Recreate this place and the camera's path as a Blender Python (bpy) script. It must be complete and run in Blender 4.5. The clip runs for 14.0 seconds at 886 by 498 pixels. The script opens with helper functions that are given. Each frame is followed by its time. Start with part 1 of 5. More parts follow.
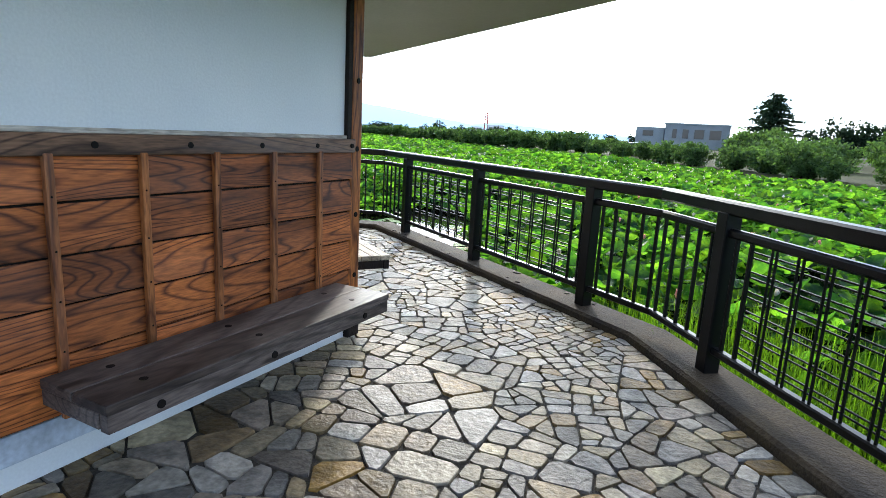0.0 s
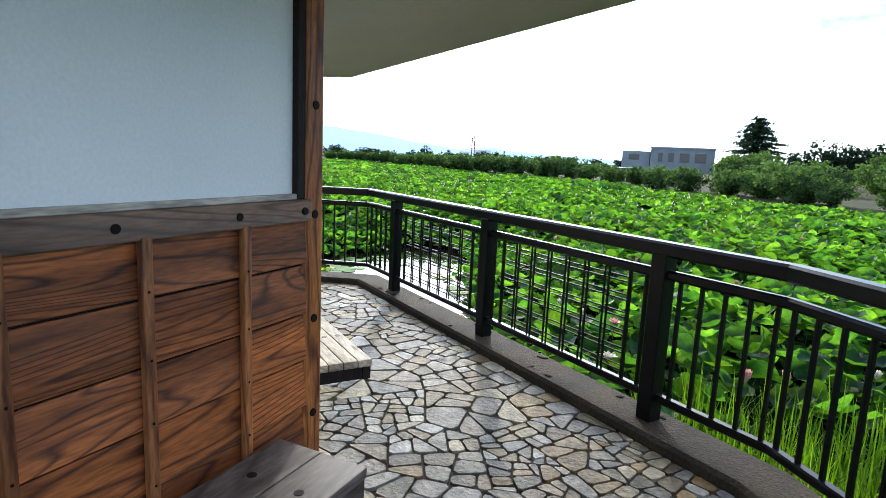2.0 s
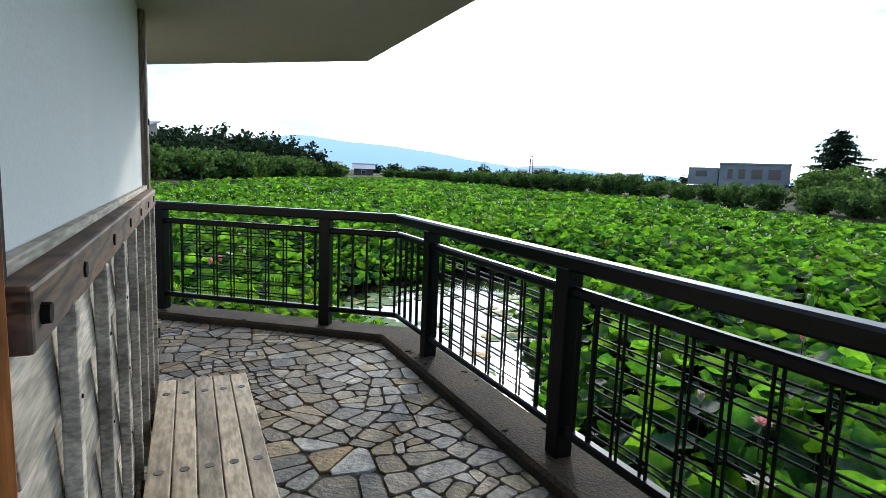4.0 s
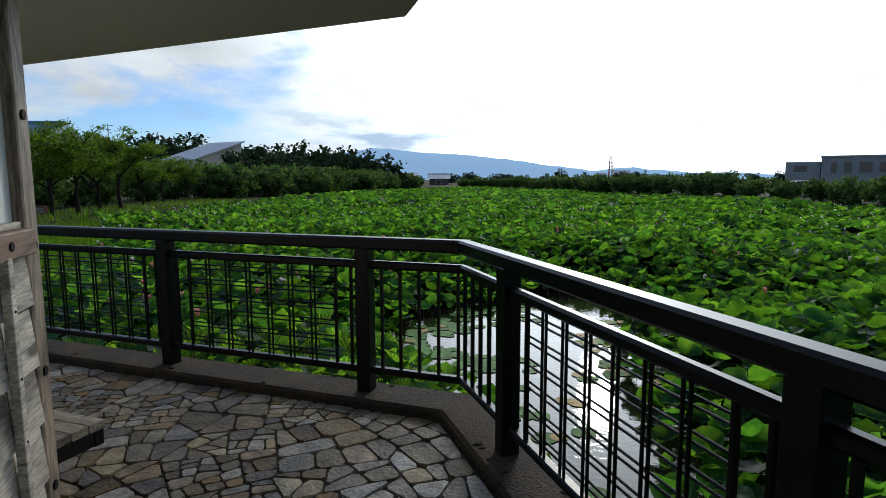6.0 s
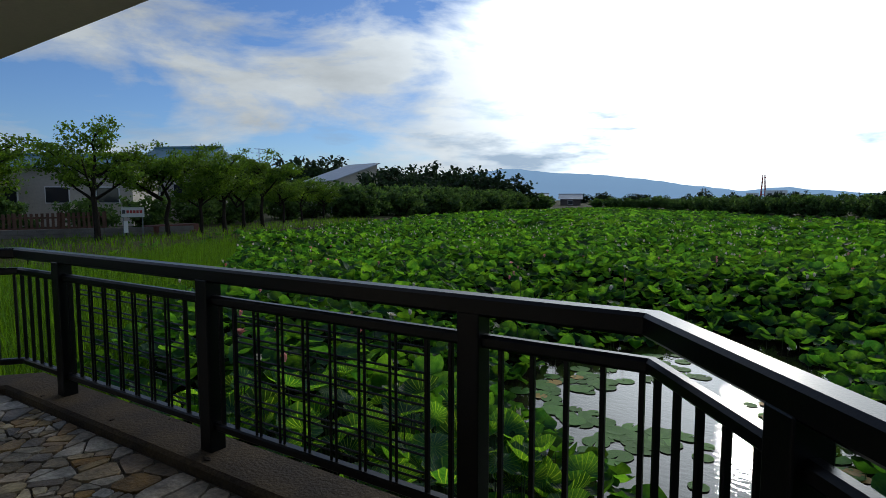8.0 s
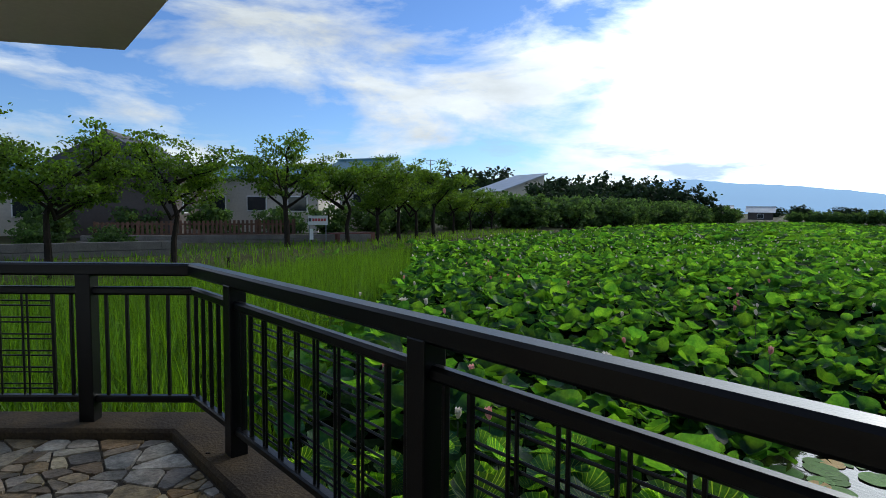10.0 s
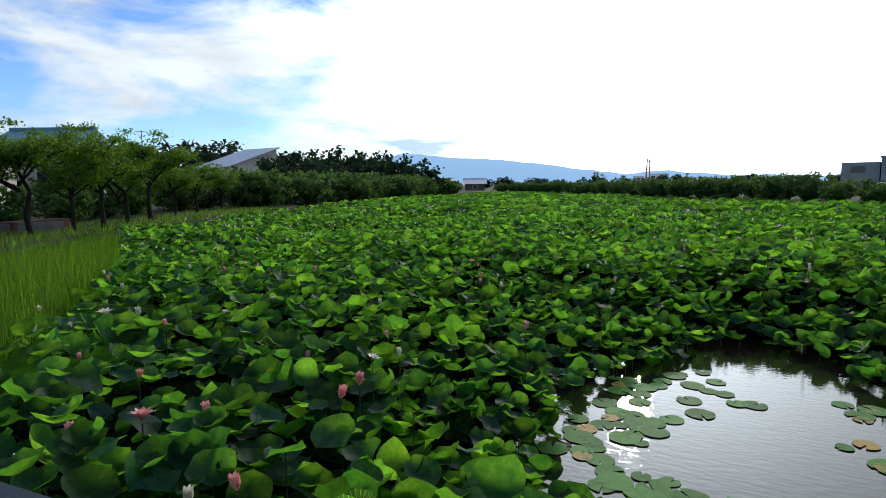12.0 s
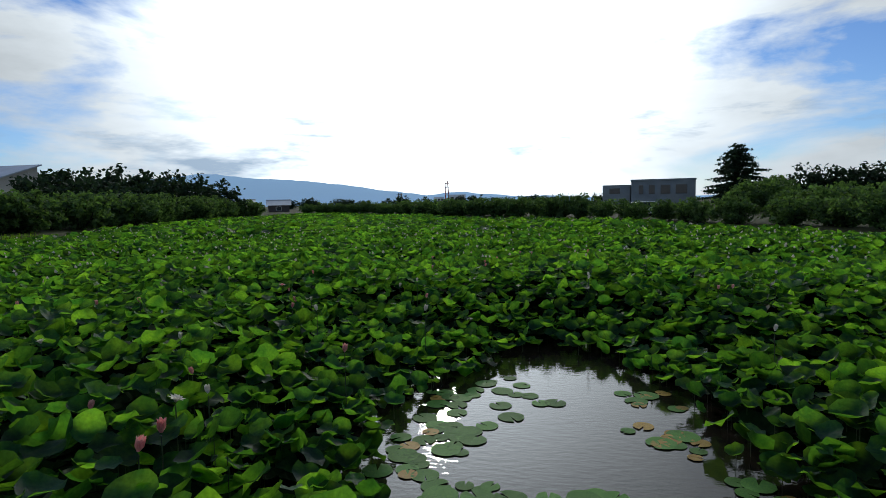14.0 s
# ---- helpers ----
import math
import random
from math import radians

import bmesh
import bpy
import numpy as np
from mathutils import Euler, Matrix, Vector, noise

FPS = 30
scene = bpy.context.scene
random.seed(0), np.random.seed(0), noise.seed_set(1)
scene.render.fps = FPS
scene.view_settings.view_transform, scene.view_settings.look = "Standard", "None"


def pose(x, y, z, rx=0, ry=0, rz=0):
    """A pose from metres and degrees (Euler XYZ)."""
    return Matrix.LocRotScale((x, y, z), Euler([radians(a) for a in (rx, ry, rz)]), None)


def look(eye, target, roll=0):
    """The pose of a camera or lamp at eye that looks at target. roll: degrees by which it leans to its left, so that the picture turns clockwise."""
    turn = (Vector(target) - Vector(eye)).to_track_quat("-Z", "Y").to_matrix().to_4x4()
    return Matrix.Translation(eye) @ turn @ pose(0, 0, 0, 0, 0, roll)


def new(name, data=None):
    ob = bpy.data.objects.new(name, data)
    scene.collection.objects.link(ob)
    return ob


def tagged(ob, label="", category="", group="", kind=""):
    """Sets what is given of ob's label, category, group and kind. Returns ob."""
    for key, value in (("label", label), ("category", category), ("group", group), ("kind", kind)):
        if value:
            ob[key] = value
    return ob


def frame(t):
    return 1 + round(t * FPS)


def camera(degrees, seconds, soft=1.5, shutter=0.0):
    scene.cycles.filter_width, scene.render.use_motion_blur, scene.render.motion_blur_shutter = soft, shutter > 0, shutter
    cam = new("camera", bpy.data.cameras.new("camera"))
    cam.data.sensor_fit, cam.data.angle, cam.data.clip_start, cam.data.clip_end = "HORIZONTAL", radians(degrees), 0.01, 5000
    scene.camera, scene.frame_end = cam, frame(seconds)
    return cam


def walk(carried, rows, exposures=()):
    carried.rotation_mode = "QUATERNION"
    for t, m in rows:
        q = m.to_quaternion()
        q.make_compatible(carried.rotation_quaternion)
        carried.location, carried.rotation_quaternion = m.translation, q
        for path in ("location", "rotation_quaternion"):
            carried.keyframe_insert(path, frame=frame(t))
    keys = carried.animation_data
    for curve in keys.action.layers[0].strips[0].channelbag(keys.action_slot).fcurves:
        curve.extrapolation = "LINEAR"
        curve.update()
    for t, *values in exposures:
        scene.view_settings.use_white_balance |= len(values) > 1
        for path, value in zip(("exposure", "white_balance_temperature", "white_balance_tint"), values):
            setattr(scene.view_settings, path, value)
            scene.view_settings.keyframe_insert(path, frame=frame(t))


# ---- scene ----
cam = camera(75.0, 14.0, soft=0.6)
PATH = [
    (0, (4.954, -1.810, 1.354), (4.517, 0.100, 0.953), 3.14),
    (0.5, (4.855, -1.549, 1.433), (4.428, 0.368, 1.055), 2.98),
    (1, (4.757, -1.205, 1.452), (4.336, 0.716, 1.089), 2.96),
    (1.5, (4.607, -0.850, 1.462), (4.190, 1.076, 1.123), 2.87),
    (2, (4.532, -0.459, 1.454), (4.127, 1.474, 1.138), 2.64),
    (2.5, (4.445, -0.043, 1.427), (4.020, 1.888, 1.130), 2.24),
    (3, (4.390, 0.390, 1.423), (3.942, 2.319, 1.143), 2.08),
    (3.5, (4.331, 0.811, 1.423), (3.816, 2.726, 1.163), 1.76),
    (3.7, (4.277, 0.981, 1.418), (3.730, 2.887, 1.157), 2.04),
    (5.8, (3.806, 2.430, 1.426), (2.949, 4.222, 1.191), -0.38),
    (6, (3.742, 2.570, 1.418), (2.891, 4.364, 1.179), -0.18),
    (6.5, (3.618, 2.930, 1.412), (2.765, 4.723, 1.172), -0.42),
    (7, (3.495, 3.281, 1.427), (2.610, 5.059, 1.196), -0.41),
    (7.5, (3.274, 3.602, 1.410), (2.255, 5.310, 1.204), -0.31),
    (8, (2.977, 3.867, 1.415), (1.747, 5.435, 1.246), -0.04),
    (8.5, (2.652, 4.015, 1.436), (1.120, 5.295, 1.307), 0.30),
    (8.7, (2.558, 4.025, 1.435), (0.932, 5.184, 1.321), 0.48),
    (10.8, (1.145, 4.833, 1.398), (-0.430, 6.053, 1.221), 1.16),
    (11, (1.078, 4.910, 1.418), (-0.430, 6.210, 1.228), 0.93),
    (11.5, (0.937, 5.011, 1.440), (-0.320, 6.553, 1.236), 0.33),
    (12, (0.827, 5.152, 1.457), (-0.118, 6.901, 1.236), -0.72),
    (12.5, (0.767, 5.228, 1.435), (0.111, 7.099, 1.179), -0.94),
    (13, (0.716, 5.202, 1.427), (0.339, 7.150, 1.179), -0.72),
    (13.5, (0.711, 5.204, 1.426), (0.372, 7.161, 1.189), -0.35),
    (14, (0.717, 5.205, 1.445), (0.392, 7.172, 1.286), -1.07),
]
walk(cam, [(t, look(eye, target, roll)) for t, eye, target, roll in PATH],
     [(0, 1.25), (1.5, 1.2), (3, 0.86), (3.7, 0.62), (6, -0.45), (7, -0.66), (8.5, -0.88), (10.8, 0.25), (11.2, 0.32), (12, -0.12), (13, -0.70), (14, -0.82)])

# ---- world, sun, exposure ----
SUN_YAW, SUN_EL = radians(10), radians(20.5)
sun_way = Vector((-math.sin(SUN_YAW) * math.cos(SUN_EL), math.cos(SUN_YAW) * math.cos(SUN_EL), math.sin(SUN_EL)))
sun = new("sun", bpy.data.lights.new("sun", "SUN"))
sun.data.energy, sun.data.angle, sun.data.color = 1.1, radians(3), (1.0, 0.93, 0.82)
sun.matrix_world = look(sun_way * 50, (0, 0, 0))

world = bpy.data.worlds.new("sky")
scene.world = world
world.use_nodes = True
wn, wl = world.node_tree.nodes, world.node_tree.links
wn.clear()


def wnode(kind, **values):
    n = wn.new(kind)
    for key, value in values.items():
        n.inputs[key].default_value = value
    return n


def wmath(op, a, b=None):
    n = wn.new("ShaderNodeMath")
    n.operation = op
    for i, v in enumerate((a, b)):
        if v is None:
            continue
        if isinstance(v, (int, float)):
            n.inputs[i].default_value = v
        else:
            wl.new(v, n.inputs[i])
    return n.outputs[0]


sky = wn.new("ShaderNodeTexSky")
sky.sky_type, sky.sun_disc = "NISHITA", False
sky.sun_elevation, sky.sun_rotation = SUN_EL, -SUN_YAW
sky.air_density, sky.dust_density, sky.ozone_density = 1.0, 0.2, 2.0
coord = wn.new("ShaderNodeTexCoord")
squash = wn.new("ShaderNodeMapping")
squash.inputs["Scale"].default_value = (1.0, 1.0, 3.2)
squash.inputs["Location"].default_value = (0.35, 0.1, 0.2)
wl.new(coord.outputs["Generated"], squash.inputs["Vector"])
cloud = wnode("ShaderNodeTexNoise", Scale=2.9, Detail=10.0, Roughness=0.58, Distortion=0.25)
wl.new(squash.outputs[0], cloud.inputs["Vector"])
toward = wn.new("ShaderNodeVectorMath")
toward.operation = "DOT_PRODUCT"
wl.new(coord.outputs["Generated"], toward.inputs[0])
toward.inputs[1].default_value = sun_way
facing_sun = wmath("MAXIMUM", toward.outputs["Value"], 0.0)
near_sun = wmath("POWER", facing_sun, 9.0)
glow = wmath("POWER", facing_sun, 22.0)
cover = wmath("ADD", cloud.outputs["Fac"], wmath("MULTIPLY", near_sun, 0.26))
ramp = wn.new("ShaderNodeValToRGB")
ramp.color_ramp.elements[0].position, ramp.color_ramp.elements[1].position = 0.45, 0.60
wl.new(cover, ramp.inputs["Fac"])
shade_noise = wnode("ShaderNodeTexNoise", Scale=4.5, Detail=6.0, Roughness=0.6)
wl.new(squash.outputs[0], shade_noise.inputs["Vector"])
body_light = wmath("ADD", wmath("MULTIPLY", shade_noise.outputs["Fac"], 1.0), 0.46)
cloud_level = wmath("ADD", body_light, wmath("ADD", wmath("MULTIPLY", near_sun, 1.7), wmath("MULTIPLY", glow, 4.5)))
cloud_rgb = wn.new("ShaderNodeMix")
cloud_rgb.data_type = "RGBA"
cloud_rgb.inputs[0].default_value = 1.0
cloud_rgb.blend_type = "MULTIPLY"
cloud_rgb.inputs[6].default_value = (0.84, 0.93, 1.0, 1)
wl.new(cloud_level, cloud_rgb.inputs[7])
blue = wn.new("ShaderNodeMix")
blue.data_type, blue.blend_type = "RGBA", "MULTIPLY"
blue.inputs[0].default_value = 1.0
blue.inputs[7].default_value = (0.090, 0.122, 0.180, 1)
wl.new(sky.outputs["Color"], blue.inputs[6])
both = wn.new("ShaderNodeMix")
both.data_type = "RGBA"
wl.new(ramp.outputs["Color"], both.inputs[0])
wl.new(blue.outputs[2], both.inputs[6])
wl.new(cloud_rgb.outputs[2], both.inputs[7])

# low blue-grey clouds: thin streaks over the horizon, and a bank that sits on the mountain
axes = wn.new("ShaderNodeSeparateXYZ")
wl.new(coord.outputs["Generated"], axes.inputs[0])
flat = wn.new("ShaderNodeMapping")
flat.inputs["Scale"].default_value = (1.6, 1.6, 7.5)
wl.new(coord.outputs["Generated"], flat.inputs["Vector"])
streak = wnode("ShaderNodeTexNoise", Scale=4.2, Detail=8.0, Roughness=0.6)
wl.new(flat.outputs[0], streak.inputs["Vector"])
CAP = radians(-30)
across = wmath("DIVIDE", wmath("ADD", wmath("MULTIPLY", axes.outputs[0], math.cos(CAP)), wmath("MULTIPLY", axes.outputs[1], -math.sin(CAP))), 0.15)
above = wmath("DIVIDE", wmath("SUBTRACT", axes.outputs[2], 0.062), 0.036)
ahead = wmath("GREATER_THAN", axes.outputs[1], 0.0)
bank = wmath("MULTIPLY", ahead, wmath("POWER", 2.718, wmath("MULTIPLY", wmath("ADD", wmath("MULTIPLY", across, across), wmath("MULTIPLY", above, above)), -1.0)))
height = wmath("DIVIDE", wmath("SUBTRACT", axes.outputs[2], 0.105), 0.050)
belt = wmath("POWER", 2.718, wmath("MULTIPLY", wmath("MULTIPLY", height, height), -1.0))
ragged = wmath("ADD", wmath("MULTIPLY", wmath("SUBTRACT", streak.outputs["Fac"], 0.5), 1.7), 0.48)
low_cover = wmath("ADD", ragged, wmath("ADD", wmath("MULTIPLY", bank, 0.40), wmath("MULTIPLY", wmath("SUBTRACT", belt, 1.0), 0.30)))
low_ramp = wn.new("ShaderNodeValToRGB")
low_ramp.color_ramp.elements[0].position, low_ramp.color_ramp.elements[1].position = 0.50, 0.86
low_ramp.color_ramp.elements[1].color = (0.85, 0.85, 0.85, 1)
wl.new(low_cover, low_ramp.inputs["Fac"])
overcast = wn.new("ShaderNodeMix")
overcast.data_type = "RGBA"
wl.new(low_ramp.outputs["Color"], overcast.inputs[0])
wl.new(both.outputs[2], overcast.inputs[6])
overcast.inputs[7].default_value = (0.50, 0.72, 1.0, 1)
background = wnode("ShaderNodeBackground", Strength=1.0)
wl.new(overcast.outputs[2], background.inputs["Color"])
wl.new(background.outputs[0], wn.new("ShaderNodeOutputWorld").inputs["Surface"])


# ---- materials ----
def material(name, base, rough=0.6, vary=0.25, scale=6.0, grain=60.0, bump=0.2, metal=0.0, stretch=(1, 1, 1), second=None,
             islands=False, random_tone=0.0, translucent=None, spec=0.5, coat=0.0, other=None, veins=False, hues=None):
    """A procedural surface: two scales of colour change, fine relief, and a tone of its own per object or island."""
    m = bpy.data.materials.new(name)
    m.use_nodes = True
    nt = m.node_tree
    nodes, links = nt.nodes, nt.links
    bsdf = nodes["Principled BSDF"]
    tc = nodes.new("ShaderNodeTexCoord")
    mp = nodes.new("ShaderNodeMapping")
    mp.inputs["Scale"].default_value = stretch
    links.new(tc.outputs["Object"], mp.inputs["Vector"])
    if random_tone and not islands:
        shift = nodes.new("ShaderNodeVectorMath")
        shift.operation = "SCALE"
        shift.inputs[0].default_value = (37.0, 23.0, 11.0)
        links.new(nodes.new("ShaderNodeObjectInfo").outputs["Random"], shift.inputs["Scale"])
        links.new(shift.outputs[0], mp.inputs["Location"])
    big = nodes.new("ShaderNodeTexNoise")
    big.inputs["Scale"].default_value, big.inputs["Detail"].default_value = scale, 5
    fine = nodes.new("ShaderNodeTexNoise")
    fine.inputs["Scale"].default_value, fine.inputs["Detail"].default_value = grain, 6
    for n in (big, fine):
        links.new(mp.outputs[0], n.inputs["Vector"])
    second = second or tuple(c * (1 - vary) for c in base)
    r1 = nodes.new("ShaderNodeValToRGB")
    r1.color_ramp.elements[0].position, r1.color_ramp.elements[1].position = 0.35, 0.68
    r1.color_ramp.elements[0].color, r1.color_ramp.elements[1].color = (*second, 1), (*base, 1)
    links.new(big.outputs["Fac"], r1.inputs["Fac"])
    mix = nodes.new("ShaderNodeMix")
    mix.data_type, mix.blend_type = "RGBA", "MULTIPLY"
    mix.inputs[0].default_value = min(1.0, vary * 2)
    r2 = nodes.new("ShaderNodeValToRGB")
    r2.color_ramp.elements[0].position, r2.color_ramp.elements[1].position = 0.3, 0.7
    r2.color_ramp.elements[0].color, r2.color_ramp.elements[1].color = (0.55, 0.55, 0.55, 1), (1.1, 1.1, 1.1, 1)
    links.new(fine.outputs["Fac"], r2.inputs["Fac"])
    links.new(r1.outputs[0], mix.inputs[6])
    links.new(r2.outputs[0], mix.inputs[7])
    colour = mix.outputs[2]
    if random_tone:
        if islands:
            rnd = nodes.new("ShaderNodeNewGeometry").outputs["Random Per Island"]
        else:
            rnd = nodes.new("ShaderNodeObjectInfo").outputs["Random"]
        hsv = nodes.new("ShaderNodeHueSaturation")
        mr = nodes.new("ShaderNodeMapRange")
        mr.inputs["To Min"].default_value, mr.inputs["To Max"].default_value = 1 - random_tone, 1 + random_tone
        links.new(rnd, mr.inputs["Value"])
        links.new(mr.outputs[0], hsv.inputs["Value"])
        links.new(colour, hsv.inputs["Color"])
        colour = hsv.outputs[0]
        if other:
            again = nodes.new("ShaderNodeMath")
            again.operation = "FRACT"
            times = nodes.new("ShaderNodeMath")
            times.operation = "MULTIPLY"
            times.inputs[1].default_value = 7.31
            links.new(rnd, times.inputs[0])
            links.new(times.outputs[0], again.inputs[0])
            swap = nodes.new("ShaderNodeMix")
            swap.data_type, swap.blend_type = "RGBA", "MULTIPLY"
            links.new(again.outputs[0], swap.inputs[0])
            links.new(colour, swap.inputs[6])
            swap.inputs[7].default_value = (*other, 1)
            colour = swap.outputs[2]
    if hues:
        wide, part_of, span = nodes.new("ShaderNodeMath"), nodes.new("ShaderNodeMath"), nodes.new("ShaderNodeMapRange")
        wide.operation, part_of.operation = "MULTIPLY", "FRACT"
        wide.inputs[1].default_value = 23.7
        links.new(rnd, wide.inputs[0])
        links.new(wide.outputs[0], part_of.inputs[0])
        links.new(part_of.outputs[0], span.inputs["Value"])
        span.inputs["To Min"].default_value, span.inputs["To Max"].default_value = hues
        vivid = nodes.new("ShaderNodeHueSaturation")
        links.new(span.outputs[0], vivid.inputs["Saturation"])
        links.new(colour, vivid.inputs["Color"])
        colour = vivid.outputs[0]
    if veins:
        spin = nodes.new("ShaderNodeTexGradient")
        spin.gradient_type = "RADIAL"
        links.new(tc.outputs["Object"], spin.inputs[0])
        wave = nodes.new("ShaderNodeMath")
        wave.operation = "PINGPONG"
        wave.inputs[1].default_value = 1.0 / 38
        links.new(spin.outputs["Fac"], wave.inputs[0])
        line = nodes.new("ShaderNodeMapRange")
        line.inputs["From Min"].default_value, line.inputs["From Max"].default_value = 0.0, 0.006
        line.inputs["To Min"].default_value, line.inputs["To Max"].default_value = 0.55, 0.0
        links.new(wave.outputs[0], line.inputs["Value"])
        pale = nodes.new("ShaderNodeMix")
        pale.data_type = "RGBA"
        links.new(line.outputs[0], pale.inputs[0])
        links.new(colour, pale.inputs[6])
        pale.inputs[7].default_value = (0.13, 0.24, 0.10, 1)
        colour = pale.outputs[2]
    links.new(colour, bsdf.inputs["Base Color"])
    bsdf.inputs["Roughness"].default_value, bsdf.inputs["Metallic"].default_value = rough, metal
    bsdf.inputs["Specular IOR Level"].default_value = spec
    bsdf.inputs["Coat Weight"].default_value = coat
    bp = nodes.new("ShaderNodeBump")
    bp.inputs["Strength"].default_value, bp.inputs["Distance"].default_value = bump, 0.01
    links.new(fine.outputs["Fac"], bp.inputs["Height"])
    links.new(bp.outputs[0], bsdf.inputs["Normal"])
    if translucent:
        tr = nodes.new("ShaderNodeBsdfTranslucent")
        tint = nodes.new("ShaderNodeMix")
        tint.data_type, tint.blend_type = "RGBA", "MULTIPLY"
        tint.inputs[0].default_value = 1.0
        tint.inputs[7].default_value = (*translucent[1], 1)
        links.new(colour, tint.inputs[6])
        links.new(tint.outputs[2], tr.inputs["Color"])
        ms = nodes.new("ShaderNodeMixShader")
        ms.inputs[0].default_value = translucent[0]
        links.new(bsdf.outputs[0], ms.inputs[1])
        links.new(tr.outputs[0], ms.inputs[2])
        links.new(ms.outputs[0], nodes["Material Output"].inputs["Surface"])
    return m


def wood(name, base, dark, rough=0.55, along="X", rings=46.0, figure=2.6, bump=0.5, tone=0.22, weather=0.0):
    """Sawn wood: thin dark grain lines in a flat-sawn figure, fibres, dark weather stains, cracks and a tone of its own per piece."""
    m = bpy.data.materials.new(name)
    m.use_nodes = True
    nodes, links = m.node_tree.nodes, m.node_tree.links
    bsdf = nodes["Principled BSDF"]
    tc, mp = nodes.new("ShaderNodeTexCoord"), nodes.new("ShaderNodeMapping")
    links.new(tc.outputs["Object"], mp.inputs["Vector"])
    mp.inputs["Scale"].default_value = {"X": (0.12, 0.5, 1.0), "Z": (1.0, 1.0, 0.14), "Y": (1.0, 0.14, 1.0)}[along]
    rnd = nodes.new("ShaderNodeObjectInfo").outputs["Random"]
    shift = nodes.new("ShaderNodeVectorMath")
    shift.operation = "SCALE"
    shift.inputs[0].default_value = (17.0, 9.0, 31.0)
    links.new(rnd, shift.inputs["Scale"])
    links.new(shift.outputs[0], mp.inputs["Location"])

    def field(scale, detail, rough_n=0.5, bend=0.0):
        n = nodes.new("ShaderNodeTexNoise")
        n.inputs["Scale"].default_value, n.inputs["Detail"].default_value = scale, detail
        n.inputs["Roughness"].default_value, n.inputs["Distortion"].default_value = rough_n, bend
        links.new(mp.outputs[0], n.inputs["Vector"])
        return n.outputs["Fac"]

    def ramp(value, p0, c0, p1, c1):
        r = nodes.new("ShaderNodeValToRGB")
        el = r.color_ramp.elements
        el[0].position, el[1].position = p0, p1
        el[0].color, el[1].color = (*c0, 1), (*c1, 1)
        links.new(value, r.inputs["Fac"])
        return r.outputs[0]

    def over(a, b, amount, blend="MULTIPLY"):
        mix = nodes.new("ShaderNodeMix")
        mix.data_type, mix.blend_type = "RGBA", blend
        mix.inputs[0].default_value = amount
        links.new(a, mix.inputs[6])
        links.new(b, mix.inputs[7])
        return mix.outputs[2]

    many, wave = nodes.new("ShaderNodeMath"), nodes.new("ShaderNodeMath")
    many.operation, wave.operation = "MULTIPLY", "PINGPONG"
    many.inputs[1].default_value, wave.inputs[1].default_value = rings, 1.0
    links.new(field(figure, 2.0, 0.4, 0.3), many.inputs[0])
    links.new(many.outputs[0], wave.inputs[0])
    grey = tuple(0.45 * c + 0.55 * 0.30 for c in base)
    colour = ramp(wave.outputs[0], 0.02, dark, 0.42, base)
    colour = over(colour, ramp(field(5.0, 7.0, 0.62), 0.34, (0.30, 0.27, 0.25), 0.58, (1.15, 1.12, 1.08)), 0.9)
    colour = over(colour, ramp(field(120.0, 3.0), 0.32, (0.55, 0.55, 0.55), 0.66, (1.2, 1.2, 1.2)), 0.9)
    if weather:
        worn = ramp(field(3.4, 6.0, 0.6), 0.48, (0, 0, 0), 0.66, (weather, weather, weather))
        fade = nodes.new("ShaderNodeMix")
        fade.data_type = "RGBA"
        links.new(worn, fade.inputs[0])
        links.new(colour, fade.inputs[6])
        fade.inputs[7].default_value = (*grey, 1)
        colour = fade.outputs[2]
    crack = ramp(field(17.0, 4.0, 0.45), 0.27, (0.10, 0.08, 0.07), 0.33, (1, 1, 1))
    colour = over(colour, crack, 0.85)
    hsv, mr = nodes.new("ShaderNodeHueSaturation"), nodes.new("ShaderNodeMapRange")
    mr.inputs["To Min"].default_value, mr.inputs["To Max"].default_value = 1 - tone, 1 + tone
    links.new(rnd, mr.inputs["Value"])
    links.new(mr.outputs[0], hsv.inputs["Value"])
    links.new(colour, hsv.inputs["Color"])
    links.new(hsv.outputs[0], bsdf.inputs["Base Color"])
    bsdf.inputs["Roughness"].default_value, bsdf.inputs["Specular IOR Level"].default_value = rough, 0.3
    bp = nodes.new("ShaderNodeBump")
    bp.inputs["Strength"].default_value, bp.inputs["Distance"].default_value = bump, 0.004
    links.new(hsv.outputs[0], bp.inputs["Height"])
    links.new(bp.outputs[0], bsdf.inputs["Normal"])
    return m


PLASTER = material("white_plaster", (0.79, 0.81, 0.79), 0.85, 0.08, 1.5, 90, 0.12, second=(0.72, 0.75, 0.74))
SOFFIT = material("soffit_board", (0.62, 0.58, 0.50), 0.75, 0.08, 1.2, 50, 0.08)
BOARD = wood("stained_board", (0.43, 0.130, 0.032), (0.11, 0.030, 0.009), tone=0.30, weather=0.10, rings=84.0, figure=2.8)
BATTEN = wood("stained_batten", (0.40, 0.145, 0.044), (0.16, 0.05, 0.018), along="Z", rings=20, figure=5.0, tone=0.3, weather=0.3)
GREYWOOD = wood("weathered_wood", (0.50, 0.46, 0.39), (0.42, 0.38, 0.32), 0.65, tone=0.12)
POSTWOOD = wood("post_wood", (0.40, 0.135, 0.034), (0.13, 0.036, 0.012), along="Z", rings=26, figure=4.0, tone=0.1)
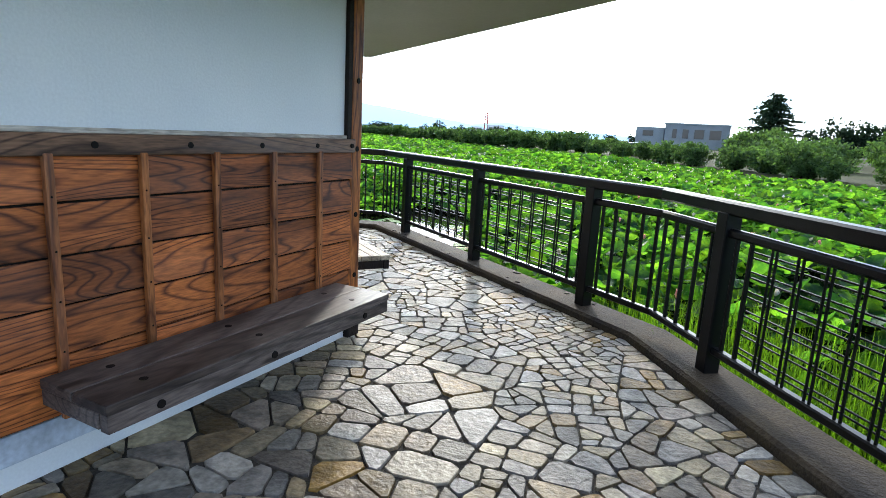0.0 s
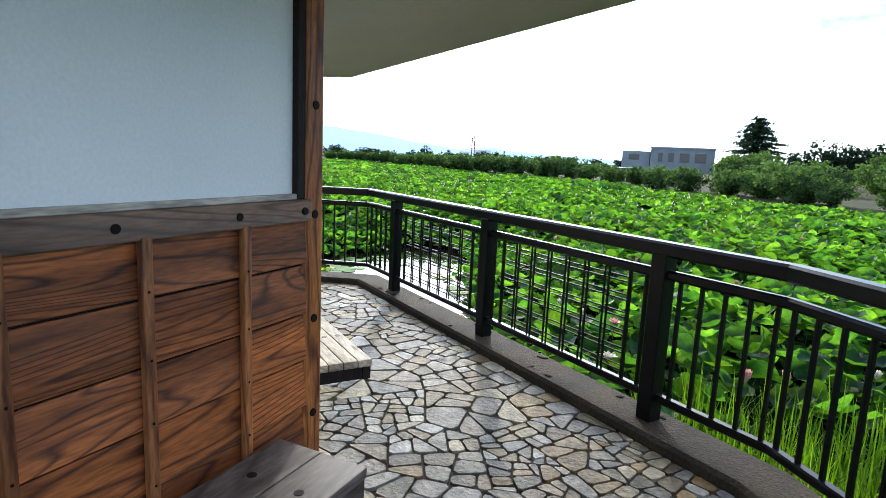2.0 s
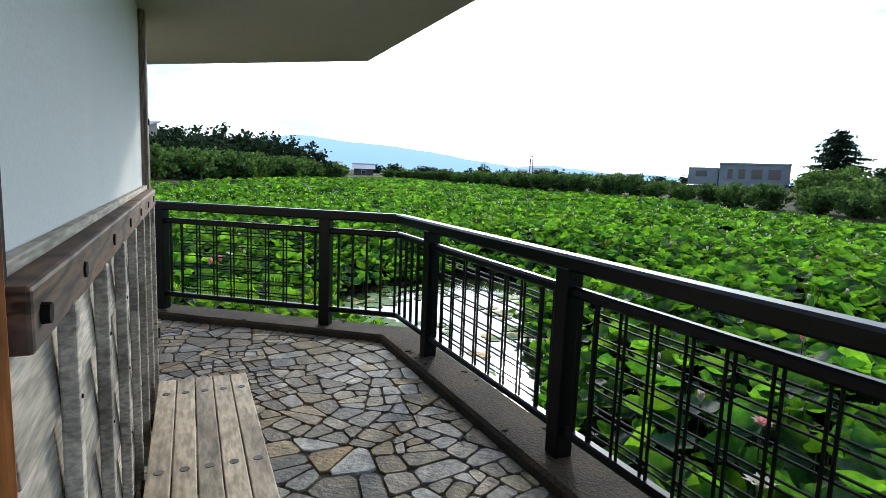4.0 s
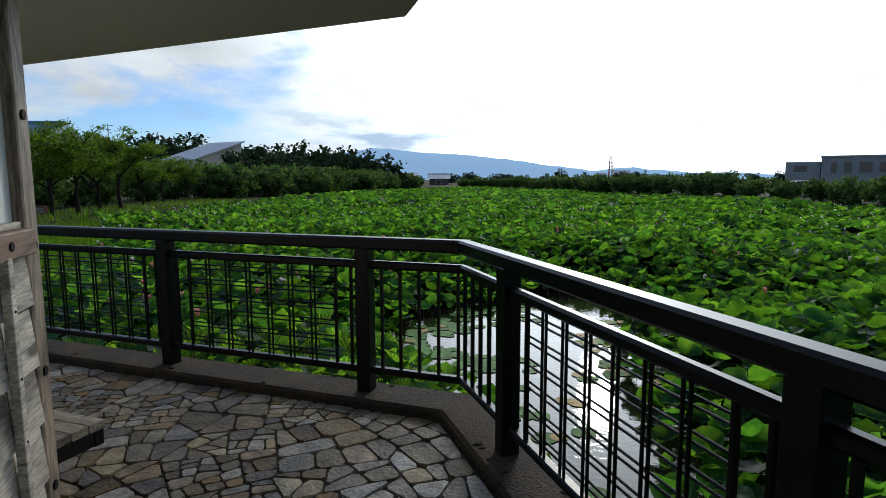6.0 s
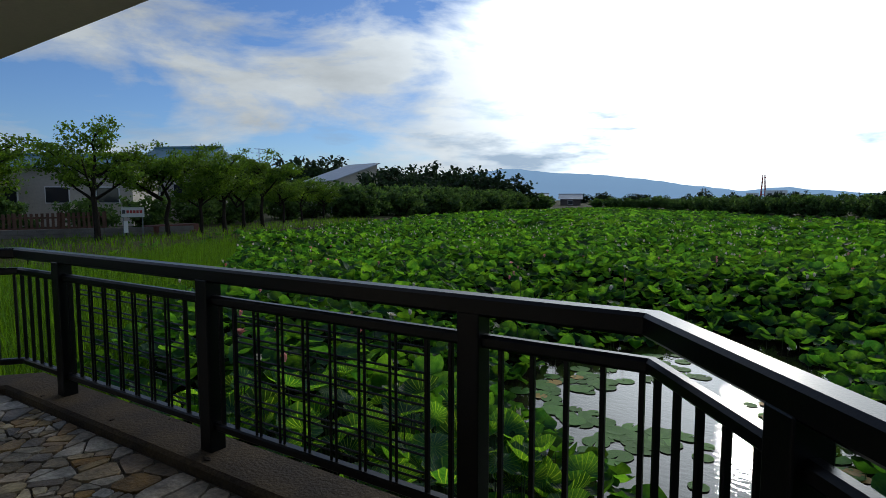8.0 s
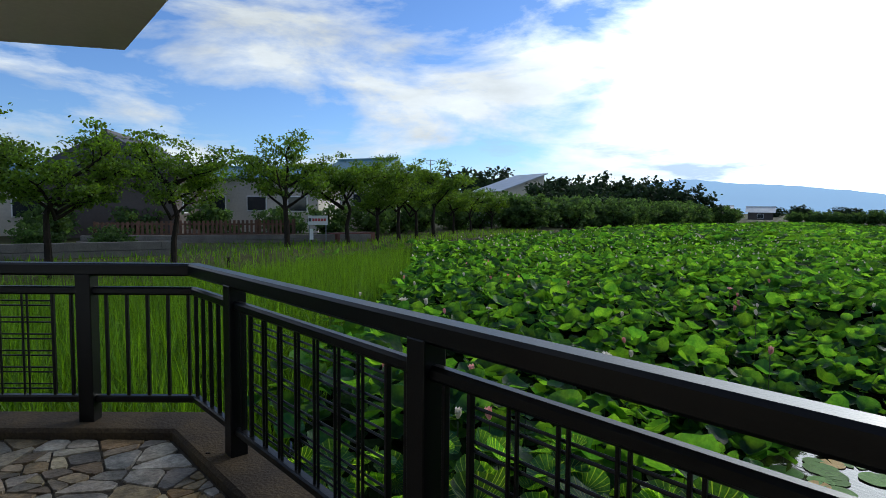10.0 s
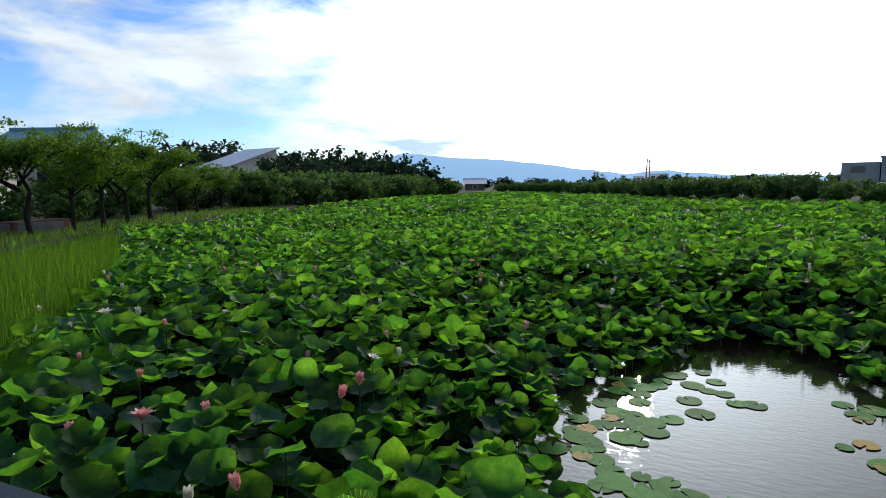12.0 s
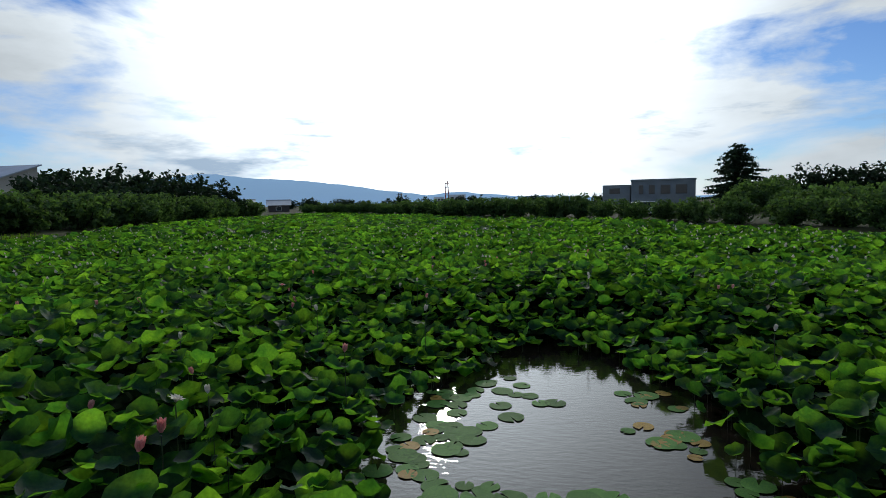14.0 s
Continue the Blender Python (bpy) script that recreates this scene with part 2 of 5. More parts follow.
POSTGREY = wood("weathered_post_wood", (0.26, 0.20, 0.145), (0.12, 0.09, 0.065), along="Z", rings=26, figure=4.0, tone=0.1)
BENCHDARK = wood("dark_bench_wood", (0.125, 0.100, 0.088), (0.06, 0.047, 0.042), 0.5, tone=0.15)
BEAMWOOD = wood("weathered_beam", (0.24, 0.135, 0.080), (0.075, 0.04, 0.025), 0.6, rings=24, figure=5.0, weather=0.5)
BENCHPALE = wood("pale_bench_wood", (0.52, 0.43, 0.31), (0.40, 0.32, 0.22), 0.6, rings=22, tone=0.10)
# Also colours parts that stand in for shade: board gaps, footing, bench ends
DARKWOOD = material("dark_wood_and_shade", (0.022, 0.015, 0.012), 0.7, 0.3, 5.0, 40, 0.3, stretch=(6, 6, 1), spec=0.2)
PEG = material("peg", (0.010, 0.008, 0.007), 0.7, 0.2, 20, 80, 0.1, spec=0.12)
PLINTH = material("painted_plinth", (0.58, 0.65, 0.71), 0.7, 0.25, 5.0, 40, 0.3, second=(0.40, 0.44, 0.48))
KERB = material("kerb_concrete", (0.082, 0.056, 0.029), 0.85, 0.45, 3.0, 60, 0.8, second=(0.042, 0.031, 0.022), spec=0.2)
MORTAR = material("mortar", (0.085, 0.072, 0.056), 0.9, 0.3, 5.0, 90, 0.6, spec=0.2)
STONE = material("flagstone", (0.39, 0.34, 0.245), 0.55, 0.45, 9.0, 38, 0.9, second=(0.18, 0.155, 0.11), random_tone=0.55, spec=0.32, other=(0.64, 0.48, 0.34), hues=(0.4, 1.5))
STONES = material("flagstone_far", (0.39, 0.34, 0.245), 0.55, 0.45, 9.0, 38, 0.9, second=(0.18, 0.155, 0.11), random_tone=0.55, spec=0.32, other=(0.64, 0.48, 0.34), hues=(0.4, 1.5), islands=True)
IRON = material("black_paint", (0.004, 0.004, 0.0045), 0.30, 0.2, 8.0, 120, 0.05, spec=0.26)
LEAF = material("lotus_leaf", (0.034, 0.098, 0.038), 0.5, 0.3, 9.0, 40, 0.15, second=(0.013, 0.055, 0.031), random_tone=0.5, translucent=(0.52, (11.5, 7.7, 0.7)), spec=0.07, other=(0.36, 0.54, 0.85), islands=True)
LEAF1 = material("lotus_leaf_near", (0.034, 0.098, 0.038), 0.5, 0.3, 9.0, 40, 0.15, second=(0.013, 0.055, 0.031), random_tone=0.5, translucent=(0.52, (11.5, 7.7, 0.7)), spec=0.07, other=(0.36, 0.54, 0.85), veins=True)
STEM = material("lotus_stem", (0.035, 0.065, 0.018), 0.6, 0.2, 10, 60, 0.2)
PAD = material("lily_pad", (0.115, 0.27, 0.045), 0.65, 0.25, 12, 60, 0.15, second=(0.07, 0.18, 0.04), random_tone=0.3, spec=0.10)
PADOLD = material("yellow_pad", (0.50, 0.36, 0.06), 0.6, 0.3, 12, 60, 0.15, second=(0.34, 0.17, 0.05), random_tone=0.25, spec=0.15)
PETAL = material("pink_petal", (0.86, 0.34, 0.33), 0.5, 0.2, 12, 60, 0.1, second=(0.86, 0.55, 0.50), random_tone=0.12, translucent=(0.3, (1.2, 1.0, 0.9)), spec=0.2)
PALEPETAL = material("white_petal", (0.86, 0.79, 0.68), 0.5, 0.12, 12, 60, 0.1, translucent=(0.3, (1.1, 1.1, 1.0)), spec=0.2)
GRASS = material("reed_grass", (0.095, 0.20, 0.022), 0.6, 0.3, 3, 30, 0.1, random_tone=0.45, islands=True, translucent=(0.45, (2.5, 2.4, 0.5)), spec=0.12)
# Distance haze is put into this leaf colour, greyer and bluer than tree_leaf
FARLEAF = material("haze_tinted_leaf", (0.082, 0.140, 0.062), 0.7, 0.3, 1.0, 20, 0.1, random_tone=0.4, islands=True, translucent=(0.45, (2.2, 2.4, 0.8)), spec=0.1)
TREELEAF = material("tree_leaf", (0.095, 0.165, 0.032), 0.6, 0.3, 1.0, 20, 0.1, random_tone=0.5, islands=True, translucent=(0.45, (2.6, 2.7, 0.6)), spec=0.2)
DARKLEAF = material("dark_needle", (0.030, 0.055, 0.030), 0.7, 0.3, 1.0, 20, 0.1, random_tone=0.4, islands=True, translucent=(0.25, (1.6, 1.7, 0.9)), spec=0.1)
BARK = material("bark", (0.034, 0.026, 0.020), 0.9, 0.4, 6, 40, 0.6, stretch=(3, 3, 1), spec=0.12)
EARTH = material("bank_earth", (0.085, 0.090, 0.036), 0.95, 0.4, 0.3, 6, 0.4, second=(0.062, 0.062, 0.028), spec=0.1)
# Much darker than lotus_leaf: the canopy's shade is put into the colour
SHADELEAF = material("lotus_leaf_shade", (0.020, 0.045, 0.014), 0.9, 0.4, 2.0, 9, 0.5, second=(0.008, 0.020, 0.007), spec=0.05)
CONCRETE = material("bare_concrete", (0.27, 0.30, 0.31), 0.8, 0.2, 0.4, 6, 0.1)
WALLPALE = material("pale_siding", (0.55, 0.50, 0.42), 0.7, 0.15, 0.6, 8, 0.1)
WALLDARK = material("dark_siding", (0.09, 0.07, 0.06), 0.7, 0.2, 0.6, 8, 0.1)
ROOFGREY = material("grey_metal_roof", (0.45, 0.48, 0.52), 0.4, 0.15, 0.8, 10, 0.05, metal=0.3)
ROOFTEAL = material("teal_metal_roof", (0.10, 0.24, 0.30), 0.45, 0.2, 0.8, 10, 0.05, metal=0.2)
ROOFDARK = material("dark_tile_roof", (0.07, 0.07, 0.08), 0.6, 0.2, 2, 20, 0.3)
FENCEWOOD = material("fence_wood", (0.16, 0.075, 0.045), 0.7, 0.3, 4, 30, 0.2, random_tone=0.2)
BLOCK = material("block_wall", (0.20, 0.18, 0.16), 0.85, 0.3, 2, 30, 0.4)
SIGNWHITE = material("sign_white", (0.80, 0.80, 0.78), 0.5, 0.05, 3, 30, 0.02)
SIGNRED = material("sign_red", (0.55, 0.05, 0.05), 0.5, 0.1, 3, 30, 0.02)
MASTRED = material("mast_red", (0.45, 0.10, 0.08), 0.6, 0.1, 1, 10, 0.02)
# The blue colour and emission paint distance haze onto the mountain
MOUNTAIN = bpy.data.materials.new("mountain_haze_glow")
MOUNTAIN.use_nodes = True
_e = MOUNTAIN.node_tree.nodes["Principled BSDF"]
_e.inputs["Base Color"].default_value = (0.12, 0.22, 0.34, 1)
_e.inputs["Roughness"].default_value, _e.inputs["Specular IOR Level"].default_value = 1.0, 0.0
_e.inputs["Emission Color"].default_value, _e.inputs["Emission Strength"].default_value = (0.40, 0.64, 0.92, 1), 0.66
GLASS = material("dark_glass", (0.03, 0.035, 0.04), 0.08, 0.1, 1, 10, 0.0)
RUST = material("dark_red_wall", (0.13, 0.035, 0.025), 0.8, 0.3, 2, 20, 0.2)

WATER = bpy.data.materials.new("pond_water")
WATER.use_nodes = True
_n, _l = WATER.node_tree.nodes, WATER.node_tree.links
_b = _n["Principled BSDF"]
_b.inputs["Base Color"].default_value = (0.020, 0.016, 0.011, 1)
_b.inputs["Roughness"].default_value = 0.03
_b.inputs["IOR"].default_value = 1.30
_tc = _n.new("ShaderNodeTexCoord")
_w = _n.new("ShaderNodeTexNoise")
_w.inputs["Scale"].default_value, _w.inputs["Detail"].default_value = 7.0, 4
_mp = _n.new("ShaderNodeMapping")
_mp.inputs["Scale"].default_value = (1.0, 2.4, 1.0)
_l.new(_tc.outputs["Object"], _mp.inputs["Vector"])
_l.new(_mp.outputs[0], _w.inputs["Vector"])
_bp = _n.new("ShaderNodeBump")
_bp.inputs["Strength"].default_value, _bp.inputs["Distance"].default_value = 0.11, 0.02
_l.new(_w.outputs["Fac"], _bp.inputs["Height"])
_l.new(_bp.outputs[0], _b.inputs["Normal"])


# ---- builders ----
def link_mesh(name, me, mat, parent=None, label=""):
    ob = new(name, me)
    if mat and not me.materials:
        me.materials.append(mat)
    if parent is not None:
        ob.parent = parent
    return tagged(ob, label)


def part(name, bm, mat, parent=None, label="", smooth=False):
    me = bpy.data.meshes.new(name)
    bm.to_mesh(me)
    bm.free()
    if smooth:
        me.polygons.foreach_set("use_smooth", [True] * len(me.polygons))
    return link_mesh(name, me, mat, parent, label)


def np_mesh(name, verts, faces, smooth=False):
    me = bpy.data.meshes.new(name)
    me.from_pydata(verts if isinstance(verts, list) else verts.tolist(), [], faces if isinstance(faces, list) else faces.tolist())
    if smooth:
        me.polygons.foreach_set("use_smooth", [True] * len(me.polygons))
    me.update()
    return me


def thing(name, label, category, group="", kind="", at=None):
    ob = new(name)
    ob.empty_display_size = 0.1
    if at is not None:
        ob.matrix_basis = at
    return tagged(ob, label, category, group, kind)


def add_box(bm, size, m=Matrix(), bevel=0.0):
    """A box of that size centred on m, with bevelled edges."""
    verts = bmesh.ops.create_cube(bm, size=1.0, matrix=m @ Matrix.Diagonal((*size, 1)))["verts"]
    if bevel:
        edges = list({e for v in verts for e in v.link_edges})
        bmesh.ops.bevel(bm, geom=edges, offset=bevel, segments=2, affect="EDGES", profile=0.5)


def box(size, m=Matrix(), bevel=0.0):
    bm = bmesh.new()
    add_box(bm, size, m, bevel)
    return bm


def add_tube(bm, a, b, ra, rb, sides=8):
    a, b = Vector(a), Vector(b)
    d = b - a
    rot = d.to_track_quat("Z", "Y").to_matrix().to_4x4()
    bmesh.ops.create_cone(bm, cap_ends=True, segments=sides, radius1=ra, radius2=rb, depth=d.length,
                          matrix=Matrix.Translation((a + b) / 2) @ rot)


def prism(poly, z0, z1, bm=None):
    bm = bm or bmesh.new()
    lo = [bm.verts.new((x, y, z0)) for x, y in poly]
    hi = [bm.verts.new((x, y, z1)) for x, y in poly]
    bm.faces.new(hi)
    bm.faces.new(lo[::-1])
    n = len(poly)
    for i in range(n):
        bm.faces.new((lo[i], lo[(i + 1) % n], hi[(i + 1) % n], hi[i]))
    return bm


def inside(poly, x, y):
    """Which of the points lie in the polygon."""
    x, y = np.asarray(x, float), np.asarray(y, float)
    hit = np.zeros(x.shape, bool)
    n = len(poly)
    for i in range(n):
        (x1, y1), (x2, y2) = poly[i], poly[(i + 1) % n]
        if y1 == y2:
            continue
        cross = ((y1 > y) != (y2 > y)) & (x < (x2 - x1) * (y - y1) / (y2 - y1) + x1)
        hit ^= cross
    return hit


def off_edge(poly, x, y):
    """The distance of the points from the polygon's outline."""
    best = np.full(np.shape(x), 1e9)
    n = len(poly)
    for i in range(n):
        ax, ay = poly[i]
        bx, by = poly[(i + 1) % n]
        t = np.clip(((x - ax) * (bx - ax) + (y - ay) * (by - ay)) / ((bx - ax) ** 2 + (by - ay) ** 2), 0, 1)
        best = np.minimum(best, np.hypot(x - ax - t * (bx - ax), y - ay - t * (by - ay)))
    return best


# ---- plan ----
PITCH, TURN = 1.645, 0.665                     # post to post, post to corner
WATER_Z, LAND_Z = -1.10, -0.20
EAVE_Z = 2.17
# corners of the six-sided pavilion and of the terrace, counter-clockwise
HUT = [(2.894, -1.035), (3.570, 1.600), (1.767, 3.639), (-0.938, 3.355), (-1.957, 0.833), (-0.200, -1.450)]
EAVE = [(3.92, -2.70), (5.11, 1.95), (2.39, 5.02), (-1.60, 4.87), (-3.05, 1.20), (-0.60, -2.70)]
TERRACE = [(7.31, -1.98), (5.53, 2.29), (2.384, 5.708), (-2.21, 5.302), (-4.87, 1.51), (-5.2, -2.4), (-2.5, -5.6), (4.5, -5.8)]


def offset(poly, d):
    """The convex polygon (counter-clockwise) with its sides moved outwards by d."""
    n, out = len(poly), []
    for i in range(n):
        p0, p1, p2 = (Vector(poly[(i + k) % n]) for k in (-1, 0, 1))
        u, v = (p1 - p0).normalized(), (p2 - p1).normalized()
        nu, nv = Vector((u.y, -u.x)), Vector((v.y, -v.x))
        bis = (nu + nv) / (1 + nu.dot(nv))
        out.append(tuple(p1 + bis * d))
    return out


def side_frame(i):
    """On the terrace's side i: x along it from its first corner, y outwards; and the side's length."""
    p, q = Vector(TERRACE[i]), Vector(TERRACE[(i + 1) % len(TERRACE)])
    u = (q - p).normalized()
    m = Matrix(((u.x, u.y, 0, p.x), (u.y, -u.x, 0, p.y), (0, 0, 1, 0), (0, 0, 0, 1)))
    return m, (q - p).length


POND = [(-14, -14), (-14.5, 4.0), (-15.5, 7.5), (-18.5, 13.0), (-21.5, 18.0), (-25.1, 25.7), (-30.6, 37.4), (-40.6, 70), (-45, 100), (-41, 116), (-28, 103), (-11.9, 78), (5.5, 56.5), (12, 43), (16.1, 33), (24, 21), (34, 4), (38, -14)]
MARGIN = [(5.0, 3.7), (5.7, 3.9), (6.6, 3.7), (7.5, 3.0), (8.6, 0.8), (9.8, -2.6), (7.5, -2.4), (6.9, -0.6), (5.8, 2.4)]
REEDS = [(-2.7, 5.7), (-4.6, 7.1), (-6.1, 8.2), (-7.4, 9.3), (-11.0, 12.5), (-16.0, 15.8), (-22.0, 20.0), (-21.0, 17.4), (-18.2, 12.5), (-15.3, 7.0), (-14.3, 0), (-5.3, 0), (-5.2, 1.6)]
OPEN_WATER = [(1.2, 14.9), (0.4, 14.8), (-0.2, 13.4), (-0.7, 12.5), (-0.95, 11.9), (-0.75, 11.0), (-0.8, 10.2), (-0.4, 9.4), (0.6, 8.9), (1.5, 8.3), (2.1, 7.6), (2.6, 6.8), (3.0, 6.2), (3.4, 5.6),
              (3.5, 7.2), (3.3, 8.6), (2.9, 9.6), (2.5, 10.4), (2.4, 11.6), (2.3, 13.0), (1.9, 14.2)]

# ---- ground, water ----
rings = np.concatenate([[0.0], np.geomspace(4, 2600, 90)])
turns = np.linspace(0, 2 * math.pi, 145)[:-1]
gx = np.concatenate([[0.0], np.outer(rings[1:], np.cos(turns)).ravel()])
gy = np.concatenate([[6.0], 6.0 + np.outer(rings[1:], np.sin(turns)).ravel()])
depth = np.where(inside(POND, gx, gy), -off_edge(POND, gx, gy), off_edge(POND, gx, gy))
gz = np.interp(depth, [-2.5, -0.6, 0.3, 40, 200], [-1.9, -1.35, LAND_Z, LAND_Z + 0.25, LAND_Z + 0.2])
gf = [(0, 1 + i, 1 + (i + 1) % 144) for i in range(144)]
for k in range(len(rings) - 2):
    a, b = 1 + 144 * k, 1 + 144 * (k + 1)
    gf += [(a + i, b + i, b + (i + 1) % 144, a + (i + 1) % 144) for i in range(144)]
ground = link_mesh("ground", np_mesh("ground", np.stack([gx, gy, gz], 1), gf, True), EARTH)
tagged(ground, "grassy brown earth bank round the pond", "ground", kind="structure")

bm = bmesh.new()
bmesh.ops.create_grid(bm, x_segments=2, y_segments=2, size=1, matrix=Matrix.Translation((-6, 50, WATER_Z)) @ Matrix.Diagonal((48, 74, 1, 1)))
tagged(part("water", bm, WATER), "still dark pond water mirroring the bright sky", "water", kind="structure")

# ---- terrace ----
bm = prism(offset(TERRACE, 0.12), -1.9, -0.014)
floor = tagged(part("floor", bm, MORTAR), "stone-paved terrace of irregular flagstones in dark mortar", "floor", kind="structure")

bm = bmesh.new()
profile = [(-0.17, -0.02), (-0.17, 0.035), (-0.15, 0.055), (0.14, 0.055), (0.16, 0.035), (0.16, -0.5)]
loops = [[bm.verts.new((x, y, z)) for x, y in offset(TERRACE, r)] for r, z in profile]
for lo, hi in zip(loops, loops[1:]):
    for i in range(8):
        bm.faces.new((lo[i], lo[(i + 1) % 8], hi[(i + 1) % 8], hi[i]))
bmesh.ops.recalc_face_normals(bm, faces=bm.faces)
tagged(part("kerb", bm, KERB), "low brown worn concrete kerb under the railing", "kerb", kind="structure")


# ---- pavilion ----
def along_wall(k):
    """The middle of the pavilion's wall k: x runs back towards the wall's first corner, y points out; and its length."""
    p, q = Vector(HUT[k]), Vector(HUT[(k + 1) % 6])
    mid, a = (p + q) / 2, math.atan2(q.y - p.y, q.x - p.x)
    return Matrix.Translation((mid.x, mid.y, 0)) @ Matrix.Rotation(a - math.pi, 4, "Z"), (q - p).length


BEAM_Z0, BEAM_Z1 = 1.195, 1.275
BOARD_LINES = (0.225, 0.455, 0.645, 0.83, 1.025, 1.20)


def pavilion_wall(k, board, batten, first, clad=True, turn=1):
    base, wide = along_wall(k)
    wall = part("wall_%d" % (k + 1), box((wide - 0.02, 0.12, EAVE_Z + 0.1), Matrix.Translation((0, -0.06, (EAVE_Z + 0.1) / 2))), PLASTER)
    wall.matrix_basis = base
    tagged(wall, "white plaster pavilion wall above lapped wooden boards", "wall", kind="structure")
    # The footing's dark colour paints the shadow gap under the plinth
    part("footing", box((wide - 0.10, 0.06, 0.11), Matrix.Translation((0, -0.032, 0.055))), DARKWOOD, wall, "recessed footing under the plinth, coloured dark as a shadow gap")
    part("plinth", box((wide - 0.10, 0.08, 0.115), Matrix.Translation((0, -0.020, 0.160)), 0.008), PLINTH, wall, "chipped white-painted concrete plinth")
    if not clad:
        return wall
    half = wide / 2
    xs = [half - 0.055] + [half - first - 0.36 * i for i in range(9) if first + 0.36 * i < wide - 0.15] + [-half + 0.055]
    if turn < 0:
        xs = [-v for v in xs[::-1]]
    for x1, x0 in zip(xs, xs[1:]):
        for z0, z1 in zip(BOARD_LINES, BOARD_LINES[1:]):
            bm = bmesh.new()
            w, h = x1 - x0 - 0.004, z1 - z0
            add_box(bm, (w, 0.014, h - 0.011), Matrix.Translation(((x0 + x1) / 2, 0.024, (z0 + z1) / 2 + 0.003)) @ Matrix.Rotation(radians(5.0), 4, "X"), 0.003)
            part("board", bm, board, wall)
    # Dark sheet behind the boards puts shadow lines into their gaps
    part("gap_shadow_sheet", box((wide - 0.10, 0.006, 1.06), Matrix.Translation((0, 0.004, 0.65))), DARKWOOD, wall, "dark sheet behind the boards for shadow in the gaps")
    for x in xs[1:-1]:
        bm = bmesh.new()
        add_box(bm, (0.033, 0.026, BOARD_LINES[-1] - BOARD_LINES[0] + 0.01), Matrix.Translation((x, 0.050, (BOARD_LINES[0] + BOARD_LINES[-1]) / 2)), 0.004)
        strip = part("batten", bm, batten, wall)
        for z in BOARD_LINES[1:-1]:
            bm = bmesh.new()
            add_tube(bm, (x, 0.062, z + 0.03), (x, 0.0655, z + 0.03), 0.005, 0.003, 7)
            part("nail", bm, PEG, strip)
    for i in range(int((wide - 0.52) / 0.415) + 1):
        x = turn * (half - 0.41 - 0.415 * i)
        bm = bmesh.new()
        add_tube(bm, (x, 0.055, 1.235), (x, 0.062, 1.235), 0.014, 0.013, 12)
        part("peg", bm, PEG, wall)
    part("beam", box((wide - 0.112, 0.06, BEAM_Z1 - BEAM_Z0), Matrix.Translation((0, 0.028, (BEAM_Z0 + BEAM_Z1) / 2)), 0.006), BEAMWOOD, wall, "weathered wooden rail beam")
    part("sill_strip", box((wide - 0.112, 0.02, 0.02), Matrix.Translation((0, 0.012, BEAM_Z1 + 0.01)), 0.003), GREYWOOD, wall)
    part("frame_strip", box((0.06, 0.03, EAVE_Z - BEAM_Z1), Matrix.Translation((turn * (half - 0.07), 0.012, (EAVE_Z + BEAM_Z1) / 2)), 0.004), DARKWOOD, wall, "dark vertical frame strip")
    bm = bmesh.new()
    add_tube(bm, (turn * (half - 0.10), 0.055, 1.235), (turn * (half - 0.10), 0.068, 1.235), 0.014, 0.013, 12)
    part("peg", bm, PEG, wall)
    return wall


pavilion_wall(0, BOARD, BATTEN, 0.38, True, -1)
pavilion_wall(1, GREYWOOD, GREYWOOD, 0.30)
pavilion_wall(2, GREYWOOD, GREYWOOD, 0.30)
for k in (3, 4, 5):
    pavilion_wall(k, BOARD, BATTEN, 0.35, False)

for i, (x, y) in enumerate(offset(HUT, -0.02)):
    a = math.atan2(HUT[i][1] - HUT[i - 1][1], HUT[i][0] - HUT[i - 1][0]) - math.pi / 2
    post = thing("corner_post", "weathered grey pavilion corner post with round pegs" if i == 2 else "reddish brown square pavilion corner post with round pegs", "post", "pavilion corner posts",
                 at=Matrix.Translation((x, y, 0)) @ Matrix.Rotation(a - math.pi / 2, 4, "Z"))
    part("shaft", box((0.105, 0.105, EAVE_Z), Matrix.Translation((0, 0, EAVE_Z / 2)), 0.012), POSTGREY if i == 2 else POSTWOOD, post)
    part("foot", box((0.12, 0.12, 0.16), Matrix.Translation((0, 0, 0.08)), 0.01), DARKWOOD, post, "dark post foot")
    for z in (0.415, 0.807, 1.215, 1.62):
        bm = bmesh.new()
        add_tube(bm, (0.0, 0.045, z), (0.0, 0.058, z), 0.017, 0.016, 14)
        part("peg", bm, PEG, post)

bm = prism(EAVE, EAVE_Z, EAVE_Z + 0.10)
tagged(part("ceiling", bm, SOFFIT), "beige flat eave soffit of the pavilion", "ceiling", kind="structure")
bm = bmesh.new()
rim = [bm.verts.new((x, y, EAVE_Z + 0.105)) for x, y in offset(EAVE, 0.06)]
top = bm.verts.new((1.0, 1.1, EAVE_Z + 1.7))
for i in range(6):
    bm.faces.new((rim[i], rim[(i + 1) % 6], top))
bm.faces.new(rim[::-1])
tagged(part("roof", bm, ROOFDARK), "dark hipped pavilion roof", "roof", kind="structure")


